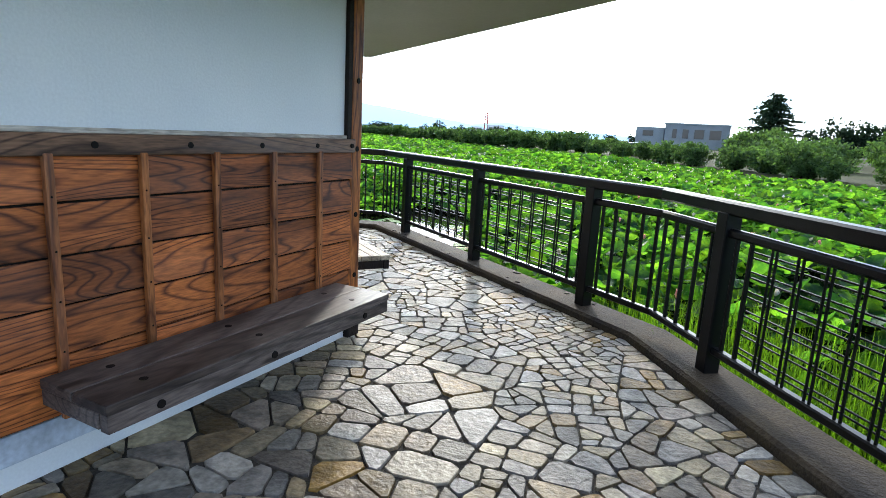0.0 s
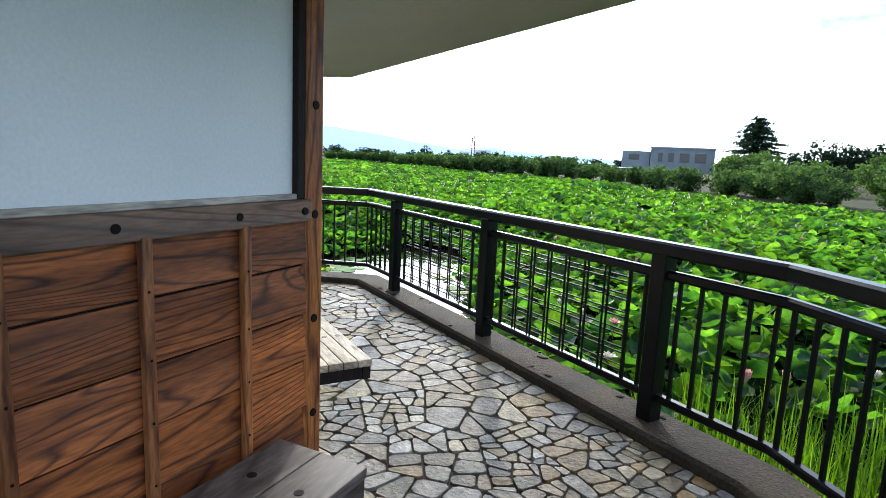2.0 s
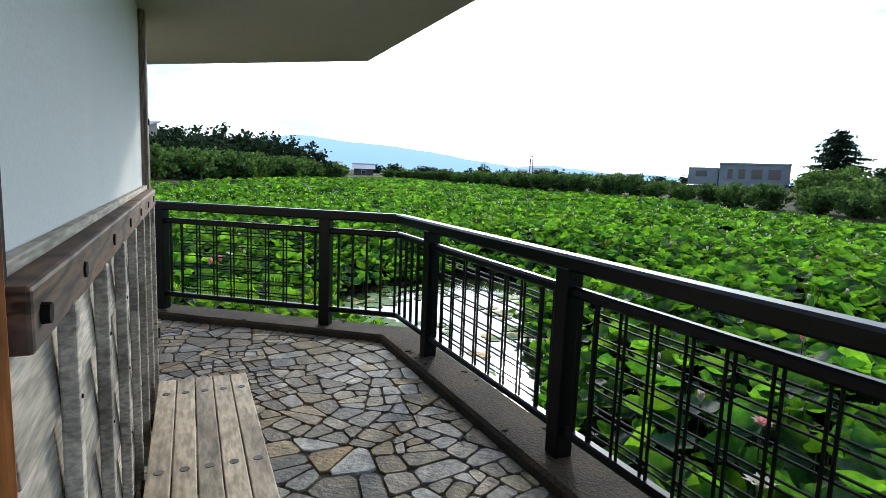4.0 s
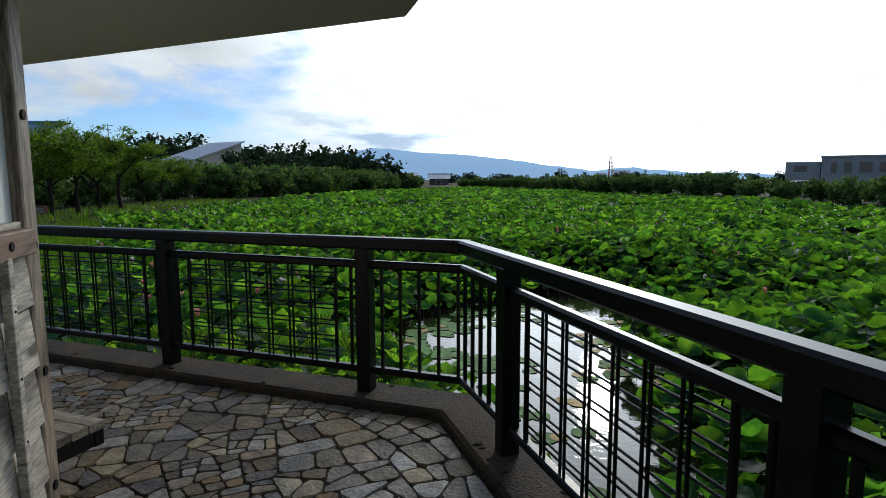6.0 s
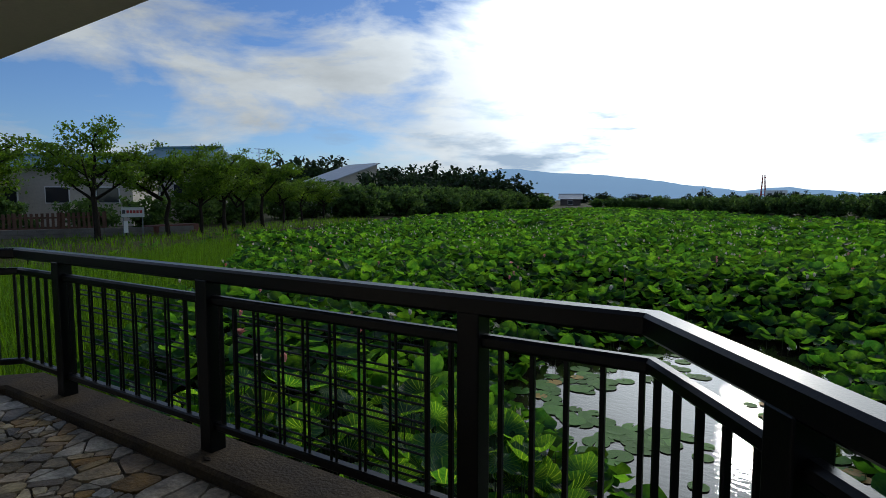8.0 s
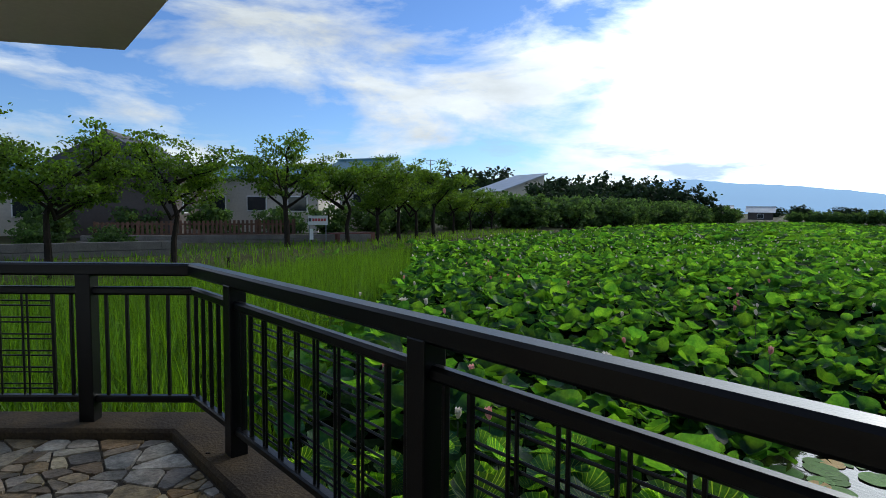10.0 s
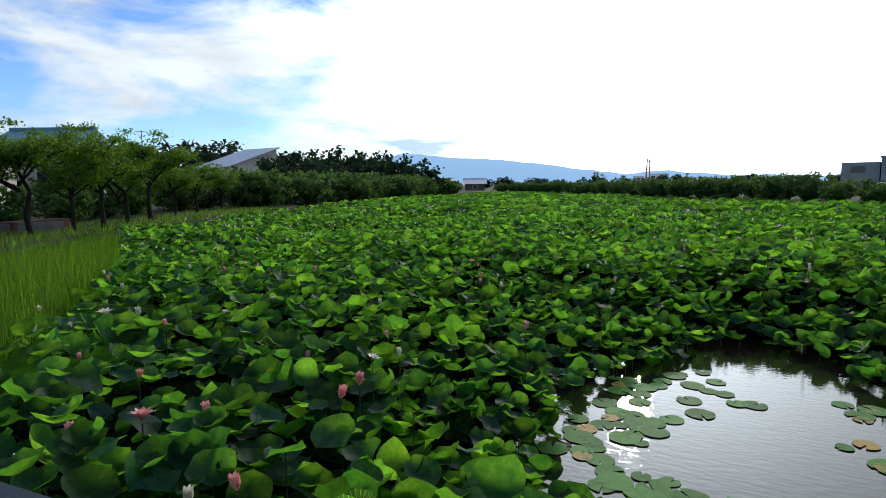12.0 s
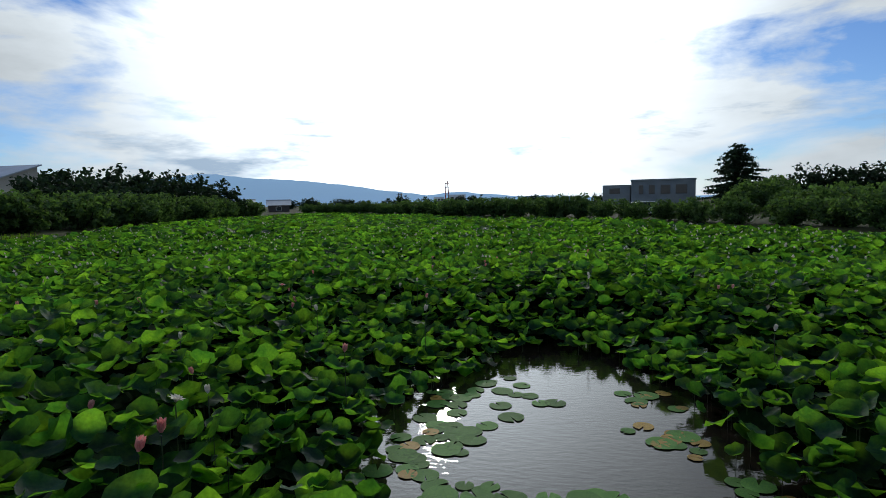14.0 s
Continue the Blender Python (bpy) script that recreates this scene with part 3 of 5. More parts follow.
def bench(k, x0, x1, planks, mat, label, pegs, depth=0.385):
    """A wall bench: planks along the wall on brackets; x0 and x1 from the wall's middle."""
    b = thing("bench", label, "bench", "benches on the pavilion walls", at=along_wall(k)[0])
    w = depth / planks
    for i in range(planks):
        plank = part("plank", box((x1 - x0, w - 0.004, 0.038), Matrix.Translation(((x0 + x1) / 2, 0.075 + w * (i + 0.5), 0.401)), 0.004), mat, b)
        for x in pegs:
            bm = bmesh.new()
            add_tube(bm, (x, 0.075 + w * (i + 0.5), 0.419), (x, 0.075 + w * (i + 0.5), 0.4215), 0.016, 0.016, 12)
            part("plug", bm, PEG if mat is BENCHDARK else BENCHDARK, plank)
    front = BENCHDARK if mat is BENCHDARK else DARKWOOD
    apron = part("apron", box((x1 - x0 - 0.01, 0.045, 0.068), Matrix.Translation(((x0 + x1) / 2, 0.047 + depth, 0.348)), 0.005), front, b, "dark front board")
    for x in pegs:
        bm = bmesh.new()
        add_tube(bm, (x, 0.067 + depth, 0.348), (x, 0.0755 + depth, 0.348), 0.017, 0.016, 12)
        part("plug", bm, PEG, apron)
    # On pale benches the end boards are coloured dark for end-face shading
    for x in (x0 + 0.02, x1 - 0.02):
        part("end_board", box((0.035, depth - 0.06, 0.06), Matrix.Translation((x, 0.05 + depth / 2, 0.350)), 0.004), front, b)
    for x in (x0 + 0.30, (x0 + x1) / 2, x1 - 0.30):
        part("bracket", box((0.06, depth - 0.04, 0.055), Matrix.Translation((x, 0.04 + depth / 2, 0.350)), 0.004), front, b)
    return b


dark_bench = bench(0, -1.11, 0.56, 2, BENCHDARK, "dark grey weathered plank bench fixed to the boarded wall", (-0.88, -0.2, 0.36))
part("support_beam", box((1.38, 0.07, 0.115), Matrix.Translation((-0.40, 0.125, 0.262)), 0.006), PLINTH, dark_bench, "white-painted beam under the bench")
bench(1, -0.78, 0.93, 5, BENCHPALE, "pale bare plank bench fixed to the pavilion wall", (-0.6, 0.1, 0.5))
bench(2, -0.9, 1.09, 5, BENCHPALE, "pale bare plank bench fixed to the pavilion wall", (-0.6, 0.1, 0.5))


# ---- railing ----
RAIL_TOP = 1.06
railing = thing("railing", "black painted metal railing with lattice panels round the terrace", "railing")
SIDES = (0, 1, 2, 3, 4, 7)


def rail_section(bm, profile, i):
    """Sweeps a (y, z) profile along side i of the terrace, mitred at both corners."""
    a, b, n = [], [], len(profile)
    for y, z in profile:
        ring = offset(TERRACE, y)
        a.append(bm.verts.new((*ring[i], z)))
        b.append(bm.verts.new((*ring[(i + 1) % len(ring)], z)))
    for k in range(n):
        bm.faces.new((a[k], a[(k + 1) % n], b[(k + 1) % n], b[k]))
    bm.faces.new(a[::-1])
    bm.faces.new(b)
    bmesh.ops.recalc_face_normals(bm, faces=bm.faces)


def flat_bar(w, h, z, r=0.008):
    y, t = w / 2, h / 2
    return [(-y, z - t + r), (-y + r, z - t), (y - r, z - t), (y, z - t + r), (y, z + t - r), (y - r, z + t), (-y + r, z + t), (-y, z + t - r)]


bar_meshes = {}


def shared(key, build):
    if key not in bar_meshes:
        me = bpy.data.meshes.new(key)
        b = build()
        b.to_mesh(me)
        b.free()
        me.materials.append(IRON)
        bar_meshes[key] = me
    return bar_meshes[key]


def placed(name, mesh, m):
    ob = link_mesh(name, mesh, None, railing)
    ob.matrix_basis = m


Z0, Z1 = 0.21, 0.87
POST = shared("post", lambda: box((0.095, 0.095, RAIL_TOP - 0.115), Matrix.Translation((0, 0, (RAIL_TOP - 0.065 + 0.05) / 2)), 0.006))
BAR = shared("bar", lambda: box((0.018, 0.022, Z1 - Z0), Matrix.Translation((0, 0, (Z0 + Z1) / 2)), 0.003))
THIN = shared("thin", lambda: box((0.010, 0.012, Z1 - Z0), Matrix.Translation((0, 0, (Z0 + Z1) / 2)), 0.002))
LATTICE_W = PITCH / 2 - 0.05 - 0.165


def round_rod():
    b = bmesh.new()
    add_tube(b, (-LATTICE_W, 0, 0), (LATTICE_W, 0, 0), 0.0055, 0.0055, 8)
    return b


ROD = shared("rod", round_rod)
for i in SIDES:
    m, length = side_frame(i)
    for name, prof in (("top_rail", flat_bar(0.088, 0.078, RAIL_TOP - 0.039, 0.012)), ("middle_rail", flat_bar(0.05, 0.052, 0.885, 0.012)), ("bottom_rail", flat_bar(0.05, 0.045, 0.195))):
        bm = bmesh.new()
        rail_section(bm, prof, i)
        part(name, bm, IRON, railing)
    if i == 7:
        continue
    mid = length / 2
    for x in (-PITCH, 0, PITCH):
        placed("post", POST, m @ Matrix.Translation((mid + x, 0, 0)))
    for s in (-1, 1):
        for k in range(5):
            placed("baluster", BAR, m @ Matrix.Translation((mid + s * (PITCH + 0.075 + (TURN - 0.075) * (k + 0.35) / 4.6), 0, 0)))
    for c in (mid - PITCH / 2, mid + PITCH / 2):
        w = PITCH / 2 - 0.05
        for x in (-w + 0.05, -w + 0.165, w - 0.165, w - 0.05):
            placed("baluster", BAR, m @ Matrix.Translation((c + x, 0, 0)))
        for k in range(6):
            for d in (-0.016, 0.016):
                placed("lattice_bar", THIN, m @ Matrix.Translation((c - LATTICE_W + 2 * LATTICE_W * (k + 1) / 7 + d, -0.004, 0)))
        for k in range(6):
            for d in (-0.015, 0.015):
                placed("lattice_rod", ROD, m @ Matrix.Translation((c, 0.008, Z0 + (Z1 - Z0) * (k + 0.55) / 6.2 + d)))


# ---- lotus ----
rng = np.random.default_rng(7)


def leaf_mesh(n, radii, g, cup, wave, fold):
    """A lotus leaf about its stem: a shallow dish with a wavy, partly folded rim. Unit radius."""
    verts, faces = [(0, 0, -0.02)], []
    ph, k = g.uniform(0, 6.28, 4), g.integers(3, 6)
    fa = g.uniform(0, 6.28)
    for r in radii:
        for i in range(n):
            a = 2 * math.pi * i / n
            rr = r * (1 + 0.06 * r * math.sin(k * a + ph[0]) + 0.045 * r * math.sin((k + 4) * a + ph[1]))
            z = cup * r ** 2 + wave * r ** 3 * (math.sin(k * a + ph[2]) + 0.6 * math.sin((k + 3) * a + ph[3]))
            x, y = rr * math.cos(a), rr * math.sin(a)
            u = x * math.cos(fa) + y * math.sin(fa)
            z += fold * max(0.0, u) ** 2
            verts.append((x, y, z))
    for i in range(n):
        faces.append((0, 1 + i, 1 + (i + 1) % n))
    for q in range(len(radii) - 1):
        a, b = 1 + n * q, 1 + n * (q + 1)
        for i in range(n):
            j = (i + 1) % n
            faces.append((a + i, b + i, b + j))
            faces.append((a + i, b + j, a + j))
    return np.array(verts), np.array(faces)


def scatter(meshes, where, radius, tilt, g):
    """Joins turned and tilted copies of the unit meshes at the places."""
    V, F, base = [], [], 0
    for p, r in zip(where, radius):
        v, f = meshes[g.integers(len(meshes))]
        rot = np.array(Euler((g.normal(0, tilt), g.normal(0, tilt), g.uniform(0, 6.28))).to_matrix())
        V.append(v @ rot.T * r + p)
        F.append(f + base)
        base += len(v)
    return np.concatenate(V), np.concatenate(F)


def lotus_spots(n, box4, dmin, dmax, g):
    x, y = g.uniform(box4[0], box4[1], n), g.uniform(box4[2], box4[3], n)
    d = np.hypot(x - 0.8, y - 5.1)
    ok = inside(POND, x, y) & ~inside(offset(TERRACE, 0.33), x, y) & (d >= dmin) & (d < dmax)
    ok &= ~inside(OPEN_WATER, x, y) & ~inside(REEDS, x, y) & ~(inside(MARGIN, x, y) & (g.random(n) < 0.97))
    return x[ok], y[ok], d[ok]


def canopy_z(x, y, g):
    swell = np.sin(x * 0.9 + 0.6 * np.sin(y * 0.5)) * 0.08 + np.sin(y * 1.1 + 0.8 * np.sin(x * 0.4) + 1.0) * 0.09
    edge = np.clip(off_edge(OPEN_WATER, x, y) / (1.4 + 2.4 * np.clip((y - 9.5) / 3.5, 0, 1)), 0, 1)
    return WATER_Z + (0.17 + 0.71 * edge) * (0.62 + swell + g.uniform(0, 0.55, len(x)))


leaves_a = [leaf_mesh(14, (0.4, 0.78, 1.0), rng, rng.uniform(-0.05, 0.62), rng.uniform(0.06, 0.16), rng.uniform(0, 0.9) * (rng.random() < 0.5)) for _ in range(14)]
leaves_b = [leaf_mesh(8, (0.6, 1.0), rng, rng.uniform(0.1, 0.6), rng.uniform(0.03, 0.1), rng.uniform(0, 0.6)) for _ in range(10)]
leaves_c = [leaf_mesh(6, (1.0,), rng, rng.uniform(0.1, 0.4), rng.uniform(0.03, 0.1), rng.uniform(0, 0.6)) for _ in range(8)]

x, y, d = lotus_spots(29000, (-14, 16, -7, 22), 0, 15.5, rng)
order = np.argsort(d)
x, y, d = x[order], y[order], d[order]
z = canopy_z(x, y, rng)
r = rng.uniform(0.085, 0.158, len(x)) * np.where(rng.random(len(x)) < 0.15, 0.6, 1.0)
near = np.zeros(len(x), bool)
front = np.where((y > 5.4) & (x > -6) & (x < 7))[0][:260]
near[front] = True
near_meshes = [np_mesh("leaf_blade", v, f, True) for v, f in leaves_a]
for me in near_meshes:
    me.materials.append(LEAF1)
stem_bm = bmesh.new()
add_tube(stem_bm, (0, 0, -1), (0, 0, -0.02), 0.006, 0.005, 6)
stem_mesh = bpy.data.meshes.new("stem")
stem_bm.to_mesh(stem_mesh)
stem_bm.free()
stem_mesh.materials.append(STEM)
for i in front:
    leaf = thing("lotus_leaf", "round green lotus leaf on a thin stem above the water", "lotus leaf", "lotus leaves in the pond", at=Matrix.Translation((x[i], y[i], z[i])))
    blade = link_mesh("blade", near_meshes[rng.integers(14)], None, leaf)
    blade.matrix_basis = Euler((rng.normal(0, 0.3), rng.normal(0, 0.3), rng.uniform(0, 6.28))).to_matrix().to_4x4() @ Matrix.Scale(r[i], 4)
    stem = link_mesh("stem", stem_mesh, None, leaf)
    stem.matrix_basis = Matrix.Diagonal((1, 1, z[i] - WATER_Z + 0.1, 1))
rest = ~near
V, F = scatter(leaves_a, np.stack([x, y, z], 1)[rest], r[rest], 0.36, rng)
tagged(link_mesh("lotus_field", np_mesh("lotus_field", V, F, True), LEAF), "dense field of green lotus leaves on the pond", "lotus plants", kind="stuff")
# stems of the leaves round the open water
sel = np.where(rest & (off_edge(OPEN_WATER, x, y) < 2.2) & (rng.random(len(x)) < 0.35))[0]
SV, SF = [], []
for i in sel:
    b = len(SV)
    for zz in (WATER_Z - 0.05, z[i]):
        for a in (0, 2.1, 4.2):
            SV.append((x[i] + 0.004 * math.cos(a), y[i] + 0.004 * math.sin(a), zz))
    SF += [(b, b + 1, b + 4, b + 3), (b + 1, b + 2, b + 5, b + 4), (b + 2, b, b + 3, b + 5)]
tagged(link_mesh("lotus_stems", np_mesh("lotus_stems", SV, SF), STEM), "thin green lotus stems standing in the water", "lotus stems", kind="stuff")

x, y, d = lotus_spots(58000, (-40, 34, -6, 45), 15.5, 38, rng)
z = WATER_Z + 0.66 * (0.75 + np.sin(x * 0.55 + 0.6 * np.sin(y * 0.4)) * 0.14 + np.sin(y * 0.7) * 0.12 + rng.uniform(0, 0.5, len(x)))
V, F = scatter(leaves_b, np.stack([x, y, z], 1), rng.uniform(0.115, 0.20, len(x)), 0.46, rng)
tagged(link_mesh("lotus_field", np_mesh("lotus_field", V, F, True), LEAF), "lotus leaves farther out on the pond", "lotus plants", kind="stuff")
x, y, d = lotus_spots(60000, (-50, 34, 10, 120), 38, 140, rng)
z = WATER_Z + 0.66 * (0.8 + np.sin(x * 0.3 + np.sin(y * 0.2)) * 0.15 + rng.uniform(0, 0.5, len(x)))
V, F = scatter(leaves_c, np.stack([x, y, z], 1), rng.uniform(0.25, 0.42, len(x)), 0.45, rng)
tagged(link_mesh("lotus_field", np_mesh("lotus_field", V, F, True), LEAF), "far lotus leaves reaching the other shore", "lotus plants", kind="stuff")
# lower leaves added under the canopy, near and far, coloured dark for its shade
x, y, d = lotus_spots(16000, (-14, 16, -7, 20), 0, 13, rng)
low = off_edge(OPEN_WATER, x, y) > 0.5
x, y = x[low], y[low]
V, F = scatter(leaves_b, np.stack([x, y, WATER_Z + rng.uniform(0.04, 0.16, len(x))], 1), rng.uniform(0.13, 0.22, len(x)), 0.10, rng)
tagged(link_mesh("lotus_shade_leaves", np_mesh("lotus_shade_leaves", V, F), SHADELEAF), "added low lotus leaves close to the water, coloured dark as canopy shade", "lotus plants", kind="stuff")
x, y, d = lotus_spots(30000, (-50, 34, -8, 120), 13, 140, rng)
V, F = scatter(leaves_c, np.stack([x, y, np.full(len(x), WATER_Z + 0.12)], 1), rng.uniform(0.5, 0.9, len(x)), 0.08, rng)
tagged(link_mesh("lotus_shade_leaves", np_mesh("lotus_shade_leaves", V, F), SHADELEAF), "added low lotus leaves under the canopy, coloured dark as its shade", "lotus plants", kind="stuff")

# lily pads floating on the open water
def pad_mesh(g):
    n, bm = 18, bmesh.new()
    gap = g.uniform(0.15, 0.5)
    c = bm.verts.new((0, 0, 0.004))
    rim = [bm.verts.new((math.cos(a) * (1 + g.normal(0, 0.02)), math.sin(a) * (1 + g.normal(0, 0.02)), 0.006 + g.uniform(0, 0.03))) for a in np.linspace(gap / 2, 2 * math.pi - gap / 2, n)]
    low = [bm.verts.new((v.co.x * 0.97, v.co.y * 0.97, -0.01)) for v in rim]
    for i in range(n - 1):
        bm.faces.new((c, rim[i], rim[i + 1]))
        bm.faces.new((rim[i + 1], rim[i], low[i], low[i + 1]))
    me = bpy.data.meshes.new("lily_pad")
    bm.to_mesh(me)
    bm.free()
    return me


pad_green, pad_old = [pad_mesh(rng) for _ in range(5)], [pad_mesh(rng) for _ in range(3)]
for me in pad_green:
    me.materials.append(PAD)
for me in pad_old:
    me.materials.append(PADOLD)
PAD_SPOTS = [(1.05, 12.39, 0.12, 0, 1), (0.4, 12.75, 0.4, 0.0, 8), (-0.5, 12.4, 0.35, 0.1, 6), (-0.3, 11.3, 0.4, 0.05, 14), (-0.5, 10.6, 0.4, 0.1, 8),
             (0.2, 9.9, 0.35, 0.03, 9), (0.9, 9.75, 0.35, 0.0, 8), (1.35, 9.9, 0.3, 0.0, 6), (0.6, 9.4, 0.4, 0.1, 6), (2.1, 12.7, 0.3, 0.5, 6), (2.2, 11.5, 0.3, 0.6, 9), (2.5, 10.1, 0.35, 0.5, 9),
             (2.1, 8.4, 0.5, 0.1, 9), (2.9, 6.9, 0.35, 0.15, 6)]
for cx, cy, spread, old, count in PAD_SPOTS:
    for _ in range(int(count * 1.5)):
        for _try in range(12):
            px, py = rng.normal(cx, spread * 0.6), rng.normal(cy, spread * 0.6)
            if off_edge(TERRACE, np.array([px]), np.array([py]))[0] > 0.4:
                break
        is_old = rng.random() < old
        ob = link_mesh("lily_pad", (pad_old if is_old else pad_green)[rng.integers(3)], None)
        tagged(ob, "yellowed lily pad floating on the pond" if is_old else "flat green lily pad floating on the pond", "lily pad", "lily pads")
        ob.matrix_basis = Matrix.Translation((px, py, WATER_Z + 0.006 + 0.004 * rng.random())) @ Matrix.Rotation(rng.uniform(0, 6.28), 4, "Z") @ Matrix.Scale(rng.uniform(0.07, 0.12) if is_old else rng.uniform(0.08, 0.16), 4)


# lotus flowers and buds
def petal(bm, turn, open_angle, length, width):
    rows = []
    for t, w in ((0, 0.25), (0.35, 0.9), (0.7, 0.85), (1.0, 0.06)):
        a = open_angle * (0.35 + 0.65 * t)
        rr, z = length * t * math.sin(a) + 0.006, length * t * math.cos(a)
        row = []
        for s in (-1, 0, 1):
            off, inward = s * width * w / 2, -abs(s) * width * 0.12 * w
            x, y = rr - inward * -1, off
            row.append(bm.verts.new((x * math.cos(turn) - y * math.sin(turn), x * math.sin(turn) + y * math.cos(turn), z)))
        rows.append(row)
    for a, b in zip(rows, rows[1:]):
        for k in range(2):
            bm.faces.new((a[k], a[k + 1], b[k + 1], b[k]))


def flower_mesh(kind, mat):
    bm = bmesh.new()
    if kind == "bud":
        for k in range(6):
            petal(bm, k * math.pi / 3, 0.28, 0.085, 0.055)
        for k in range(3):
            petal(bm, k * 2.1 + 0.5, 0.12, 0.09, 0.05)
    else:
        for k in range(8):
            petal(bm, k * math.pi / 4, 1.0, 0.095, 0.05)
        for k in range(6):
            petal(bm, k * math.pi / 3 + 0.3, 0.55, 0.085, 0.048)
    me = bpy.data.meshes.new(kind)
    bm.to_mesh(me)
    bm.free()
    me.polygons.foreach_set("use_smooth", [True] * len(me.polygons))
    me.materials.append(mat)
    return me


FLOWERS = {(k, c): flower_mesh(k, m) for k in ("bud", "flower") for c, m in (("pink", PETAL), ("white", PALEPETAL))}
spots = [(-2.76, 7.48, -0.10, "flower", "pink"), (-2.44, 7.76, -0.10, "bud", "pink"), (-2.97, 7.14, -0.10, "bud", "pink"), (-1.47, 7.13, -0.10, "bud", "pink"), (-1.86, 8.71, -0.10, "bud", "pink"), (-1.81, 8.41, -0.10, "bud", "pink"),
         (-1.43, 11.3, -0.20, "bud", "pink"), (-3.4, 14.5, -0.20, "bud", "pink"), (-1.0, 13.8, -0.20, "bud", "white"), (6.05, 4.4, -0.22, "bud", "pink"), (6.4, 4.5, -0.22, "bud", "pink"),
         (5.0, 4.6, -0.25, "flower", "white"), (-5.75, 9.07, 0.0, "flower", "white"), (-5.4, 9.25, 0.0, "bud", "white")]
fixed = len(spots)
fx, fy, fd = lotus_spots(1400, (-12, 14, 0, 22), 2.2, 17, rng)
clear = off_edge(OPEN_WATER, fx, fy) > 0.6
fx, fy = fx[clear], fy[clear]
for i in range(170):
    spots.append((fx[i], fy[i], WATER_Z + rng.uniform(0.85, 1.12), "bud" if rng.random() < 0.8 else "flower", "pink" if rng.random() < 0.35 else "white"))
for n, (px, py, pz, kind, tone) in enumerate(spots):
    f = thing("lotus_flower", "%s lotus %s on a tall thin stem" % (tone, "bud" if kind == "bud" else "flower in bloom"), "lotus flower", "lotus flowers", at=Matrix.Translation((px, py, pz)))
    head = link_mesh("bloom", FLOWERS[kind, tone], None, f)
    head.matrix_basis = Euler((rng.normal(0, 0.15), rng.normal(0, 0.15), rng.uniform(0, 6))).to_matrix().to_4x4() @ Matrix.Scale(rng.uniform(1.05, 1.2) if n < fixed else rng.uniform(0.8, 1.0) if kind == "bud" else rng.uniform(0.6, 0.8), 4)
    stem = link_mesh("stem", stem_mesh, None, f)
    stem.matrix_basis = Matrix.Diagonal((1, 1, pz - WATER_Z + 0.1, 1))
# far white buds as specks over the field
fx, fy, fd = lotus_spots(2600, (-40, 30, 5, 60), 17, 60, rng)
octa = (np.array([(1, 0, 0.6), (0, 1, 0.6), (-1, 0, 0.6), (0, -1, 0.6), (0, 0, 2.2), (0, 0, 0)]), np.array([(0, 1, 4), (1, 2, 4), (2, 3, 4), (3, 0, 4), (1, 0, 5), (2, 1, 5), (3, 2, 5), (0, 3, 5)]))
V, F = scatter([octa], np.stack([fx, fy, WATER_Z + rng.uniform(0.8, 1.0, len(fx))], 1), rng.uniform(0.03, 0.055, len(fx)), 0.2, rng)
tagged(link_mesh("far_lotus_flowers", np_mesh("far_lotus_flowers", V, F), PALEPETAL), "small pale lotus flowers far out", "lotus flowers", kind="stuff")


# ---- reeds ----
def blades(name, poly, per_m2, lo, hi, base_z, label, lean=0.28, thick=0.007):
    xs, ys = [p[0] for p in poly], [p[1] for p in poly]
    n = int((max(xs) - min(xs)) * (max(ys) - min(ys)) * per_m2)
    x, y = rng.uniform(min(xs), max(xs), n), rng.uniform(min(ys), max(ys), n)
    ok = inside(poly, x, y) & ~inside(offset(TERRACE, 0.2), x, y)
    x, y = x[ok], y[ok]
    V, F = [], []
    for px, py in zip(x, y):
        h, a, l = rng.uniform(lo, hi), rng.uniform(0, 6.28), abs(rng.normal(0, lean))
        dx, dy, wx, wy = math.cos(a) * l, math.sin(a) * l, -math.sin(a) * thick, math.cos(a) * thick
        b = len(V)
        for t, w in ((0, 0.8), (0.55, 1.0), (1.0, 0.05)):
            cx, cy, cz = px + dx * h * t * t, py + dy * h * t * t, base_z + h * t * (1 - 0.18 * l * t)
            V += [(cx - wx * w, cy - wy * w, cz), (cx + wx * w, cy + wy * w, cz)]
        F += [(b, b + 1, b + 3, b + 2), (b + 2, b + 3, b + 5, b + 4)]
    tagged(link_mesh(name, np_mesh(name, V, F), GRASS), label, "reed grass", kind="stuff")


blades("reed_bed", REEDS, 210, 0.7, 1.35, -1.3, "dense bright green reeds between terrace and bank", 0.36, 0.009)
blades("reed_bed", MARGIN, 420, 0.85, 1.35, -1.15, "bright green reeds at the foot of the railing", 0.3, 0.008)
blades("bank_grass", [(-14.6, 2), (-15.6, 7.5), (-18.6, 13), (-21.6, 18), (-25.3, 25.5), (-31, 38), (-36, 38), (-29, 24), (-25, 13), (-22, 2)], 30, 0.12, 0.4, LAND_Z - 0.1, "short grass on the bank", 0.4, 0.014)


# ---- trees ----
def limb_path(start, way, length, g, n=5, droop=0.0):
    pts, d = [Vector(start)], Vector(way).normalized()
    for _ in range(n):
        d = (d + Vector((g.normal(0, 0.13), g.normal(0, 0.13), g.normal(0, 0.08) - droop))).normalized()
        pts.append(pts[-1] + d * length / n)
    return pts


